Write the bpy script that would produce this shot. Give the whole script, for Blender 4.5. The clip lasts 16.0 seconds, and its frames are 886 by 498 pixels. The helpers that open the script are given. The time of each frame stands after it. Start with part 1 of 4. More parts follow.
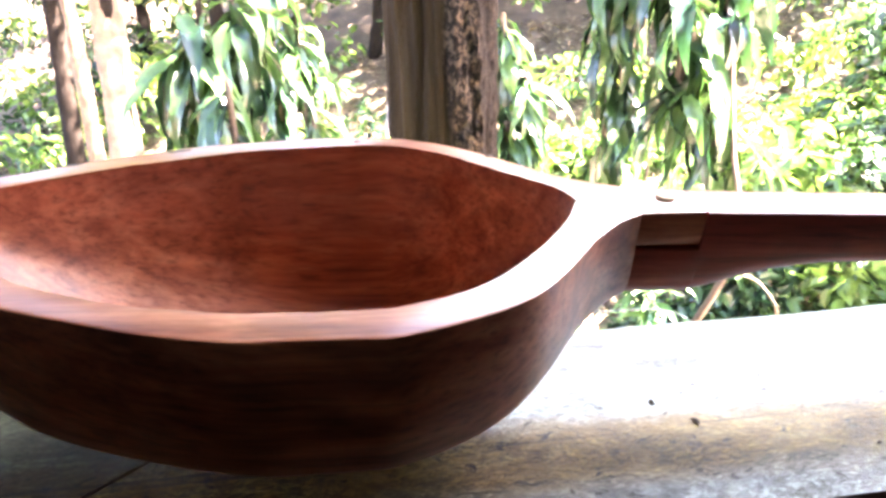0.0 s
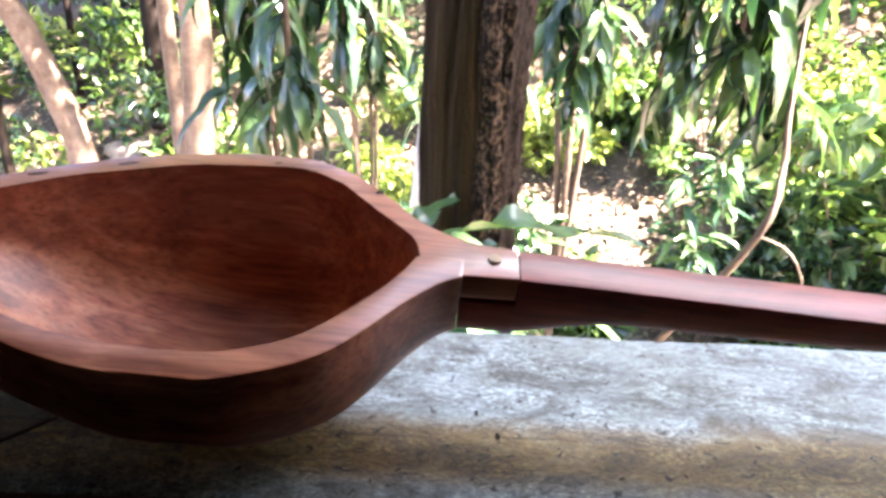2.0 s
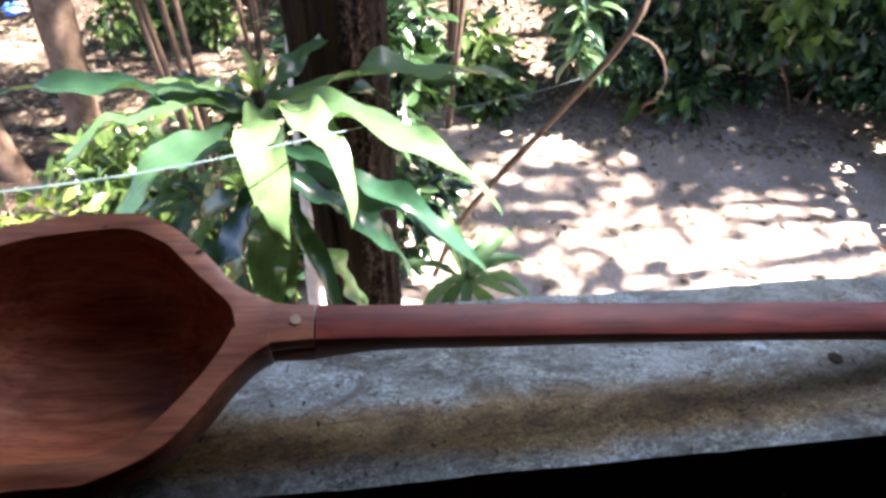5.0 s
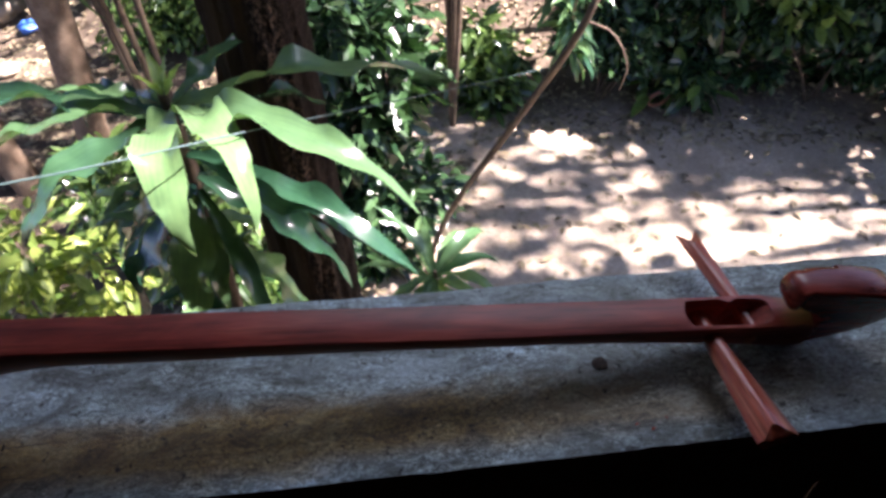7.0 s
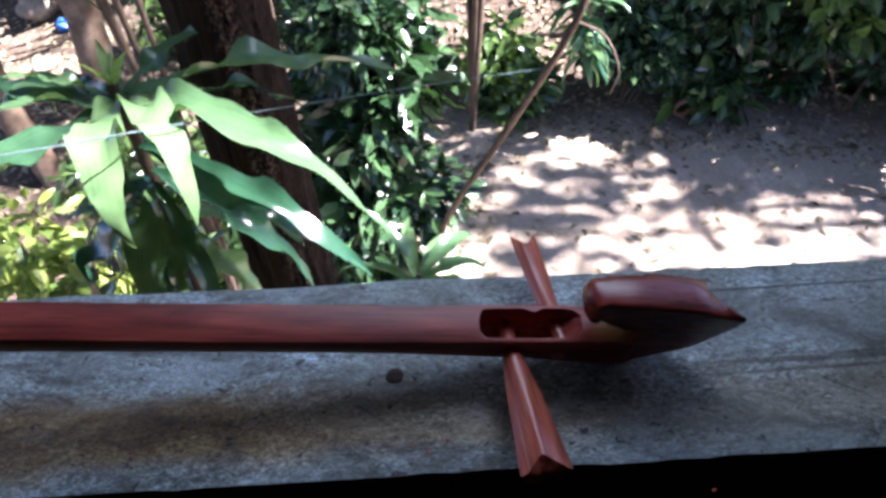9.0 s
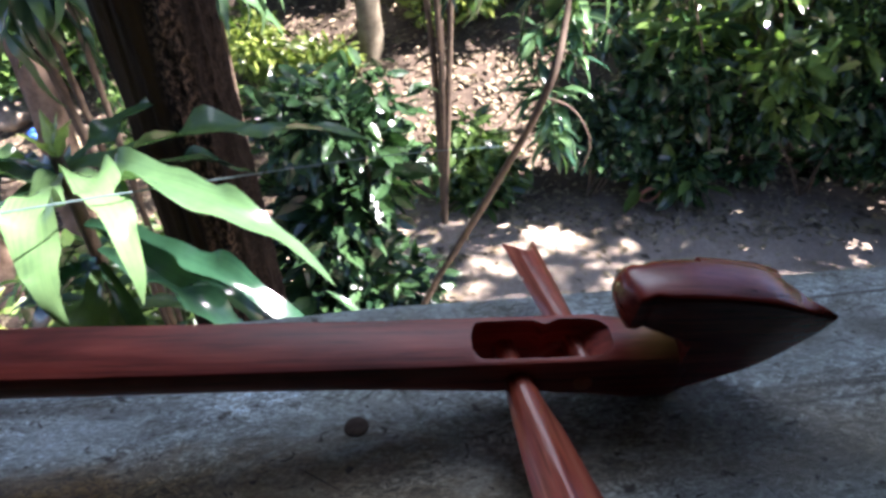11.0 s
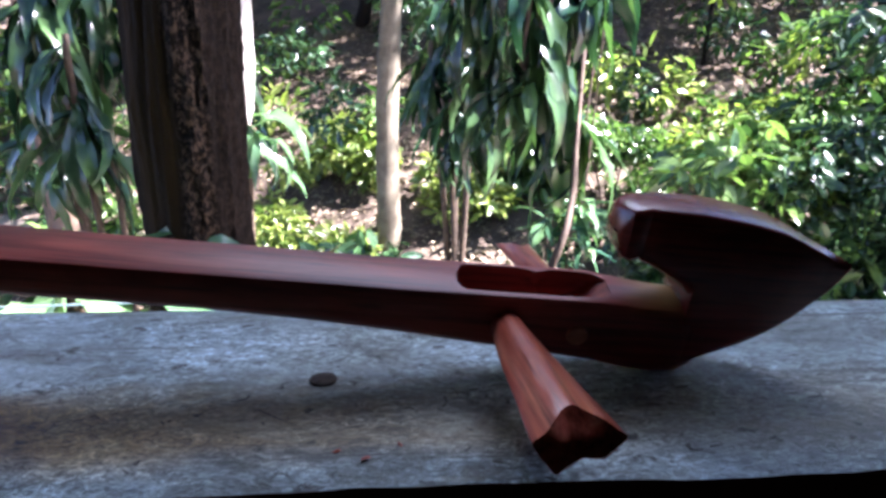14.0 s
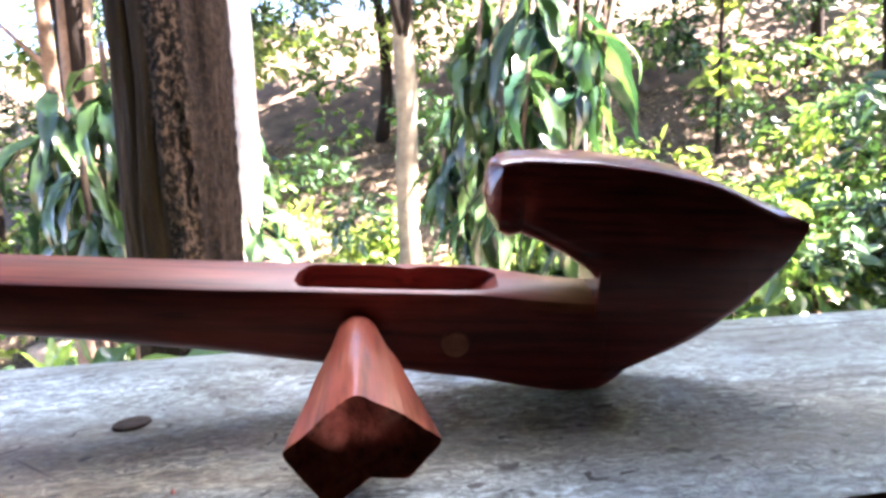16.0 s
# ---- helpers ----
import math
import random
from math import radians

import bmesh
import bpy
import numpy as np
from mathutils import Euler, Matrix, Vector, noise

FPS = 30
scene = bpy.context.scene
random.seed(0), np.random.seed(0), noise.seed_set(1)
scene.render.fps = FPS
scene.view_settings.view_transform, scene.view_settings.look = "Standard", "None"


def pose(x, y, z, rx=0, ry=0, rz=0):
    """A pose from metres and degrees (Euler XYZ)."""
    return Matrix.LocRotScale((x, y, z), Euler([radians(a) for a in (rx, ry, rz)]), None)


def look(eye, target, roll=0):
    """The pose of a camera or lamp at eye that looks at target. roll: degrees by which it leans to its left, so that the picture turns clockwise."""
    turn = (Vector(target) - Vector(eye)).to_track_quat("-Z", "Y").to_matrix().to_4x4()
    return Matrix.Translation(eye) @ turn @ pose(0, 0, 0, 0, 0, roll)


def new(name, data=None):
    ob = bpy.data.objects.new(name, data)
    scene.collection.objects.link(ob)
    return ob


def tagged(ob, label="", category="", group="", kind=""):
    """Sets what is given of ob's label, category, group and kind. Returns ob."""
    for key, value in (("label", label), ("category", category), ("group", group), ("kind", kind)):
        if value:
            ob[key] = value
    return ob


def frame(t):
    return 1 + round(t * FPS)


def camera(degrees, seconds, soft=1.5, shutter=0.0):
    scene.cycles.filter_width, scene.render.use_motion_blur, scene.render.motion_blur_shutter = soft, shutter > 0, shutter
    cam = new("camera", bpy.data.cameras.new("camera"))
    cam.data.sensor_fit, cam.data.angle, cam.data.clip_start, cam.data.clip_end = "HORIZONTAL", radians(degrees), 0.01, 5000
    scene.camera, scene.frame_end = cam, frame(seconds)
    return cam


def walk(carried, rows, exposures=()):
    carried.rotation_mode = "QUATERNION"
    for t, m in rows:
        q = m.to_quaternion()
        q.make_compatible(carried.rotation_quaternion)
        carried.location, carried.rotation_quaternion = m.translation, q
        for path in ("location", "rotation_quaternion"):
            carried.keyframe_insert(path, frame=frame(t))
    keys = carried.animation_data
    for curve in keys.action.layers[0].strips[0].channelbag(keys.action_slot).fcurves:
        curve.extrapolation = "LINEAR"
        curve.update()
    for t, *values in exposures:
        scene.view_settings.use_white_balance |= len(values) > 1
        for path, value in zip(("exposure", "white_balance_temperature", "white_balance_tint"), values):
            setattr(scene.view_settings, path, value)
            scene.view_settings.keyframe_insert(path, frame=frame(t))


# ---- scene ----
cam = camera(70.2, 16.0, 3.2)
PATH = [
    (0, (0.012, -0.03, 1.178), (-0.171, 1.899, 0.682), -4.0),
    (0.5, (0.054, -0.035, 1.176), (-0.22, 1.887, 0.693), -3.7),
    (1, (0.098, -0.032, 1.184), (-0.241, 1.862, 0.64), -2.1),
    (1.5, (0.117, -0.037, 1.216), (-0.271, 1.806, 0.544), -0.0),
    (2, (0.136, -0.063, 1.271), (-0.219, 1.753, 0.512), 1.0),
    (2.5, (0.174, -0.097, 1.335), (-0.235, 1.669, 0.489), 0.3),
    (3, (0.192, -0.131, 1.392), (-0.251, 1.542, 0.388), -0.9),
    (3.5, (0.211, -0.161, 1.461), (-0.128, 1.448, 0.323), 0.6),
    (4, (0.197, -0.129, 1.491), (-0.071, 1.414, 0.247), 2.0),
    (4.5, (0.206, -0.064, 1.516), (0.031, 1.433, 0.201), 1.4),
    (5, (0.224, -0.027, 1.516), (0.196, 1.419, 0.135), 1.6),
    (5.2, (0.23, -0.028, 1.52), (0.273, 1.427, 0.147), 2.7),
    (7.5, (0.591, 0.04, 1.468), (0.441, 1.469, 0.077), -3.0),
    (8, (0.646, 0.045, 1.461), (0.474, 1.449, 0.046), -2.3),
    (8.5, (0.683, 0.05, 1.443), (0.41, 1.49, 0.082), -3.2),
    (9, (0.708, 0.08, 1.425), (0.495, 1.525, 0.058), -3.1),
    (11.5, (0.69, 0.137, 1.257), (0.567, 1.853, 0.237), -2.3),
    (12, (0.684, 0.139, 1.229), (0.566, 1.917, 0.32), -0.6),
    (12.5, (0.679, 0.12, 1.207), (0.578, 1.947, 0.401), -0.1),
    (13, (0.674, 0.106, 1.189), (0.613, 1.977, 0.485), 1.0),
    (13.5, (0.685, 0.099, 1.177), (0.626, 2.002, 0.564), 0.9),
    (14, (0.708, 0.088, 1.159), (0.532, 1.998, 0.59), 0.1),
    (14.5, (0.736, 0.102, 1.131), (0.458, 2.017, 0.628), -2.7),
    (15, (0.765, 0.126, 1.1), (0.459, 2.055, 0.668), -4.2),
    (15.5, (0.773, 0.14, 1.093), (0.488, 2.094, 0.771), -3.2),
    (16, (0.778, 0.154, 1.091), (0.513, 2.121, 0.851), -3.9),
]
EXPOSURES = [(0, 6.92, 7200, 30), (0.5, 6.62, 7200, 30), (1, 6.28, 7200, 30), (1.5, 5.87, 7100, 30), (2.5, 5.55, 6900, 29), (3.5, 4.97, 6800, 29), (5, 4.03, 6500, 29), (7.5, 3.13, 6200, 29), (8.5, 3.20, 5900, 28), (9, 3.48, 5800, 28), (11.5, 3.33, 6100, 26), (12, 3.55, 5850, 28), (14, 3.97, 5650, 29), (15, 4.78, 6100, 29), (15.5, 5.30, 6500, 29), (16, 5.55, 6700, 29)]
walk(cam, [(t, look(eye, target, roll)) for t, eye, target, roll in PATH], EXPOSURES)

# ---------------------------------------------------------------- light
SUN_FROM = Vector((0.75, 0.06, 0.95)).normalized()
world = bpy.data.worlds.new("world")
scene.world = world
world.use_nodes = True
wn = world.node_tree
sky = wn.nodes.new("ShaderNodeTexSky")
sky.sky_type, sky.sun_disc = "NISHITA", False
sky.air_density, sky.dust_density = 0.55, 0.4
sky.sun_elevation = math.asin(SUN_FROM.z)
sky.sun_rotation = math.atan2(SUN_FROM.x, SUN_FROM.y)
wn.links.new(sky.outputs[0], wn.nodes["Background"].inputs[0])
wn.nodes["Background"].inputs[1].default_value = 0.05
sun = new("sun", bpy.data.lights.new("sun", "SUN"))
sun.data.energy, sun.data.angle, sun.data.color = 5.0, radians(0.6), (1.0, 0.95, 0.87)
sun.matrix_world = look(SUN_FROM * 40, (0, 0, 0))

# added lamp outside the veranda's long opening, standing in for the sky's light
sky_fill = new("sky_fill", bpy.data.lights.new("sky_fill", "AREA"))
sky_fill.data.shape, sky_fill.data.size, sky_fill.data.size_y = "RECTANGLE", 1.15, 0.36
sky_fill.data.energy, sky_fill.data.color = 0.70, (0.82, 0.96, 1.0)
sky_fill.matrix_world = look((0.70, 1.12, 2.12), (0.36, 0.36, 1.0))

# ---------------------------------------------------------------- materials
def material(name, rough=0.6, spec=0.5):
    m = bpy.data.materials.new(name)
    m.use_nodes = True
    nt = m.node_tree
    b = nt.nodes["Principled BSDF"]
    b.inputs["Roughness"].default_value = rough
    b.inputs["Specular IOR Level"].default_value = spec
    return m, nt, b


def coords(nt, scale=(1, 1, 1), source="Object", turn=0.0):
    tc = nt.nodes.new("ShaderNodeTexCoord")
    mp = nt.nodes.new("ShaderNodeMapping")
    mp.inputs["Scale"].default_value = scale
    nt.links.new(tc.outputs[source], mp.inputs[0])
    if turn:
        first = nt.nodes.new("ShaderNodeMapping")
        first.inputs["Rotation"].default_value = (0, 0, turn)
        nt.links.new(tc.outputs[source], first.inputs[0])
        nt.links.new(first.outputs[0], mp.inputs[0])
    return mp.outputs[0]


def noise_tex(nt, vec, scale, detail=4.0, rough=0.55, distort=0.0):
    n = nt.nodes.new("ShaderNodeTexNoise")
    n.inputs["Scale"].default_value = scale
    n.inputs["Detail"].default_value = detail
    n.inputs["Roughness"].default_value = rough
    n.inputs["Distortion"].default_value = distort
    nt.links.new(vec, n.inputs["Vector"])
    return n.outputs["Fac"]


def ramp(nt, fac, stops):
    r = nt.nodes.new("ShaderNodeValToRGB")
    e = r.color_ramp.elements
    while len(e) < len(stops):
        e.new(0.5)
    for el, (p, c) in zip(e, stops):
        el.position = p
        el.color = (*c, 1)
    nt.links.new(fac, r.inputs[0])
    return r.outputs[0]


def mix(nt, fac, a, b, how="MIX"):
    m = nt.nodes.new("ShaderNodeMix")
    m.data_type, m.blend_type = "RGBA", how
    for sock, v in ((m.inputs[0], fac), (m.inputs[6], a), (m.inputs[7], b)):
        if hasattr(v, "links"):
            nt.links.new(v, sock)
        elif isinstance(v, float):
            sock.default_value = v
        else:
            sock.default_value = (*v, 1)
    return m.outputs[2]


def bump(nt, b, height, strength=0.3, distance=0.002):
    n = nt.nodes.new("ShaderNodeBump")
    n.inputs["Strength"].default_value = strength
    n.inputs["Distance"].default_value = distance
    nt.links.new(height, n.inputs["Height"])
    nt.links.new(n.outputs[0], b.inputs["Normal"])


def red_wood(name, dark, mid, light, rough, grain=1.0, coat=0.0, streak=0.5, spec=0.4, sapwood=False):
    """Oiled red-brown timber with grain along local x."""
    m, nt, b = material(name, rough, spec)
    v = coords(nt, (3.0, 30.0 * grain, 30.0 * grain))
    g1 = noise_tex(nt, v, 2.2, 6, 0.62, 0.6)
    v2 = coords(nt, (10, 210 * grain, 210 * grain))
    g2 = noise_tex(nt, v2, 1.6, 3, 0.6)
    v3 = coords(nt, (1, 1, 1))
    blot = noise_tex(nt, v3, 9.0, 3, 0.5)
    c1 = ramp(nt, g1, [(0.30, dark), (0.5, mid), (0.72, light)])
    c2 = ramp(nt, g2, [(0.32, (0.40, 0.34, 0.33)), (0.47, (0.90, 0.88, 0.88)), (0.65, (1.12, 1.12, 1.12))])
    figure = noise_tex(nt, coords(nt, (7, 22, 22)), 1.0, 5, 0.6, 1.6)
    c4 = ramp(nt, figure, [(0.36, (0.62, 0.55, 0.52)), (0.5, (1.0, 1.0, 1.0)), (0.66, (1.25, 1.22, 1.18))])
    c3 = ramp(nt, blot, [(0.35, (0.68, 0.62, 0.6)), (0.65, (1.1, 1.05, 1.0))])
    c = mix(nt, streak, c1, c2, "MULTIPLY")
    c = mix(nt, 0.8, c, c3, "MULTIPLY")
    c = mix(nt, 0.8, c, c4, "MULTIPLY")
    if sapwood:
        sep = nt.nodes.new("ShaderNodeSeparateXYZ")
        nt.links.new(coords(nt), sep.inputs[0])
        wander = nt.nodes.new("ShaderNodeMath")
        wander.operation = "MULTIPLY_ADD"
        nt.links.new(figure, wander.inputs[0])
        wander.inputs[1].default_value = 0.03
        nt.links.new(sep.outputs[0], wander.inputs[2])
        along = ramp(nt, wander.outputs[0], [(0.680, (0, 0, 0)), (0.712, (0.55, 0.55, 0.55))])
        high = nt.nodes.new("ShaderNodeMapRange")
        nt.links.new(sep.outputs[2], high.inputs[0])
        high.inputs[1].default_value, high.inputs[2].default_value = -0.013, -0.007
        c = mix(nt, mix(nt, 1.0, along, high.outputs[0], "MULTIPLY"), c, (0.46, 0.33, 0.085))
    nt.links.new(c, b.inputs["Base Color"])
    b.inputs["Coat Weight"].default_value, b.inputs["Coat Roughness"].default_value = coat, 0.22
    bump(nt, b, g2, 0.12 + 0.5 * (streak - 0.5), 0.0006)
    return m


MAT_BOWL = red_wood("bowl_wood", (0.21, 0.056, 0.028), (0.41, 0.138, 0.068), (0.55, 0.245, 0.135), 0.42, streak=0.7, spec=0.45)
MAT_NECK = red_wood("neck_wood", (0.125, 0.015, 0.011), (0.245, 0.035, 0.024), (0.36, 0.076, 0.050), 0.26, 1.0, 0.08, 0.8, 0.5)
MAT_NECK_SAP = red_wood("neck_wood_with_sapwood", (0.15, 0.019, 0.014), (0.29, 0.046, 0.031), (0.42, 0.096, 0.065), 0.44, 1.0, 0.0, 0.8, 0.5, True)
MAT_PEG = red_wood("peg_wood", (0.28, 0.046, 0.028), (0.52, 0.125, 0.076), (0.70, 0.27, 0.17), 0.28, 1.2, 0.25, 1.0)


# where the bowl's painted shade starts to fade, along the plank
SHADE_EDGE = 0.515


def weathered_wood(name, tone, gloss=0.75):
    """Grey sun-bleached board: mottled, with an ochre band along it, dark specks, knife marks and faint grain along local x."""
    m, nt, b = material(name, 0.42, gloss)
    mott = noise_tex(nt, coords(nt, (15, 27, 15)), 1.0, 8, 0.74, 0.7)
    cloud = noise_tex(nt, coords(nt, (4.5, 10, 5)), 1.0, 5, 0.62, 0.6)
    grain = noise_tex(nt, coords(nt, (16, 150, 60)), 1.0, 4, 0.65, 0.3)
    flake = noise_tex(nt, coords(nt, (150, 270, 120)), 1.0, 5, 0.74, 1.3)
    speck = noise_tex(nt, coords(nt, (75, 100, 60)), 1.3, 2, 0.5, 1.0)
    gouge = noise_tex(nt, coords(nt, (7, 170, 20), "Object", 0.62), 1.0, 2, 0.5, 0.3)
    scratch = noise_tex(nt, coords(nt, (12, 240, 60)), 1.0, 2, 0.5, 0.8)
    fibre = noise_tex(nt, coords(nt, (230, 720, 200)), 1.0, 3, 0.7, 0.6)
    crack = noise_tex(nt, coords(nt, (1.6, 95, 30)), 1.0, 5, 0.62, 0.5)
    grey = ramp(nt, mott, [(0.36, (0.095, 0.100, 0.088)), (0.48, (0.248, 0.300, 0.314)), (0.60, (0.405, 0.50, 0.545))])
    ochre = ramp(nt, mott, [(0.36, (0.15, 0.080, 0.018)), (0.49, (0.34, 0.205, 0.050)), (0.61, (0.46, 0.33, 0.13))])
    sep = nt.nodes.new("ShaderNodeSeparateXYZ")
    nt.links.new(coords(nt), sep.inputs[0])
    place = sep.outputs[1]
    for n, k in ((noise_tex(nt, coords(nt, (3, 8, 1)), 1.6, 4, 0.6), 0.05), (mott, 0.035)):
        add = nt.nodes.new("ShaderNodeMath")
        add.operation = "MULTIPLY_ADD"
        nt.links.new(n, add.inputs[0])
        add.inputs[1].default_value = k
        nt.links.new(place, add.inputs[2])
        place = add.outputs[0]
    band = ramp(nt, place, [(0.050, (0, 0, 0)), (0.070, (0.95, 0.95, 0.95)), (0.104, (0.95, 0.95, 0.95)), (0.130, (0, 0, 0))])
    fade = ramp(nt, sep.outputs[0], [(0.50, (1, 1, 1)), (0.80, (0.35, 0.35, 0.35))])
    c = mix(nt, mix(nt, 1.0, band, fade, "MULTIPLY"), grey, ochre)
    c = mix(nt, 0.9, c, ramp(nt, cloud, [(0.32, (0.72, 0.66, 0.54)), (0.5, (0.99, 0.97, 0.93)), (0.66, (1.08, 1.12, 1.15))]), "MULTIPLY")
    c = mix(nt, 0.35, c, ramp(nt, grain, [(0.32, (0.5, 0.49, 0.47)), (0.55, (1.05, 1.05, 1.05))]), "MULTIPLY")
    patch = ramp(nt, noise_tex(nt, coords(nt, (11, 20, 12)), 1.0, 4, 0.6, 0.8), [(0.38, (0.30, 0.30, 0.30)), (0.60, (1, 1, 1))])
    c = mix(nt, patch, c, ramp(nt, flake, [(0.38, (0.30, 0.28, 0.25)), (0.50, (0.95, 0.95, 0.94)), (0.62, (2.0, 2.05, 2.10))]), "MULTIPLY")
    c = mix(nt, 0.85, c, ramp(nt, fibre, [(0.36, (0.60, 0.58, 0.56)), (0.52, (1.0, 1.0, 1.0)), (0.66, (1.30, 1.31, 1.32))]), "MULTIPLY")
    for n, lo, dark in ((speck, 0.30, (0.10, 0.07, 0.055)), (gouge, 0.235, (0.28, 0.25, 0.22)), (scratch, 0.25, (0.25, 0.22, 0.2)), (crack, 0.325, (0.26, 0.23, 0.21))):
        c = mix(nt, 1.0, c, ramp(nt, n, [(lo, dark), (lo + 0.05, (1, 1, 1))]), "MULTIPLY")
    c = mix(nt, 1.0, c, tone, "MULTIPLY")
    # the bowl's shade put into colour, gloss and roughness, with a ragged edge
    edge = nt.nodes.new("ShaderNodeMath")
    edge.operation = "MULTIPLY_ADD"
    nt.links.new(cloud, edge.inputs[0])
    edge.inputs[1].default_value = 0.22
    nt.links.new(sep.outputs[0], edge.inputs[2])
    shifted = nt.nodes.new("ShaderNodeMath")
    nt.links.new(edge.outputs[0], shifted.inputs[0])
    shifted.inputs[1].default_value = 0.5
    c = mix(nt, 1.0, c, ramp(nt, shifted.outputs[0], [(SHADE_EDGE, (0.46, 0.44, 0.30)), (SHADE_EDGE + 0.11, (1, 1, 1))]), "MULTIPLY")
    nt.links.new(ramp(nt, shifted.outputs[0], [(SHADE_EDGE, (0.10, 0.10, 0.10)), (SHADE_EDGE + 0.11, (gloss, gloss, gloss))]), b.inputs["Specular IOR Level"])
    nt.links.new(ramp(nt, shifted.outputs[0], [(SHADE_EDGE, (0.85, 0.85, 0.85)), (SHADE_EDGE + 0.11, (0.42, 0.42, 0.42))]), b.inputs["Roughness"])
    # shade put into the colour towards the right end, where the lamp is near
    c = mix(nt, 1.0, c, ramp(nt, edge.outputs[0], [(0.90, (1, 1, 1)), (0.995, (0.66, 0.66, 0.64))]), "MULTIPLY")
    nt.links.new(c, b.inputs["Base Color"])
    bump(nt, b, mix(nt, 0.5, mix(nt, 0.5, grain, fibre), flake), 0.7, 0.003)
    return m


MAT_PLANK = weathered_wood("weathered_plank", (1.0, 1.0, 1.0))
# dirty brown board, darkened further to hold the shade beside the bowl
MAT_PLANK_STAINED_SHADED = weathered_wood("stained_shaded_plank", (0.32, 0.31, 0.26), 0.35)


def plain(name, c1, c2, scale, rough=0.8, bscale=40.0, bstr=0.3, bdist=0.01, spec=0.3):
    m, nt, b = material(name, rough, spec)
    v = coords(nt)
    n = noise_tex(nt, v, scale, 6, 0.65)
    n2 = noise_tex(nt, v, bscale, 4, 0.6)
    c = ramp(nt, n, [(0.3, c1), (0.7, c2)])
    c = mix(nt, 0.5, c, ramp(nt, n2, [(0.3, (0.5, 0.5, 0.5)), (0.7, (1.15, 1.15, 1.15))]), "MULTIPLY")
    nt.links.new(c, b.inputs["Base Color"])
    bump(nt, b, n2, bstr, bdist)
    return m


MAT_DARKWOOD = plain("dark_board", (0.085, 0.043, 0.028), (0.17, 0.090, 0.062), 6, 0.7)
# unseen back wall, kept lighter than the others to bounce fill light
MAT_WALL_BACK = plain("brown_boards", (0.088, 0.062, 0.048), (0.15, 0.106, 0.083), 3, 0.7)
MAT_WALL = plain("veranda_boards", (0.026, 0.018, 0.012), (0.06, 0.041, 0.028), 3, 0.8)


def soil():
    """Pale trodden dust in the clearing, dark leaf mould under the trees."""
    m, nt, b = material("dry_soil", 0.95, 0.2)
    v = coords(nt)
    n = noise_tex(nt, v, 1.3, 6, 0.65)
    n2 = noise_tex(nt, v, 22, 5, 0.65)
    sep = nt.nodes.new("ShaderNodeSeparateXYZ")
    nt.links.new(v, sep.inputs[0])
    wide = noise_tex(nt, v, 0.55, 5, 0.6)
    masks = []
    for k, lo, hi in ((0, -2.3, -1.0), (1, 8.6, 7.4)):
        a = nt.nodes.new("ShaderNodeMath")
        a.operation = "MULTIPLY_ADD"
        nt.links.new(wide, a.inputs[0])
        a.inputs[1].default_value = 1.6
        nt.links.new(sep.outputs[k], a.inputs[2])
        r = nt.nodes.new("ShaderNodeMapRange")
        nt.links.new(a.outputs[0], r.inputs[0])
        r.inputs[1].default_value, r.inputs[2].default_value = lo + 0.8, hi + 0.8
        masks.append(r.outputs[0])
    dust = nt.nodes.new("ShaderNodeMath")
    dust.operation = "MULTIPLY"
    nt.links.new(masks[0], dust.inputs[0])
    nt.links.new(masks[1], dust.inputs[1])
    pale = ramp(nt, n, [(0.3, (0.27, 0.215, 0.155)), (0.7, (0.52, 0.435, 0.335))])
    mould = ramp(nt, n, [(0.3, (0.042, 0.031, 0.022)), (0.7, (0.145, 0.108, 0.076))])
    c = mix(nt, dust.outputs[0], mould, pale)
    c = mix(nt, 0.6, c, ramp(nt, n2, [(0.3, (0.5, 0.5, 0.5)), (0.7, (1.15, 1.15, 1.15))]), "MULTIPLY")
    nt.links.new(c, b.inputs["Base Color"])
    bump(nt, b, n2, 0.6, 0.03)
    return m


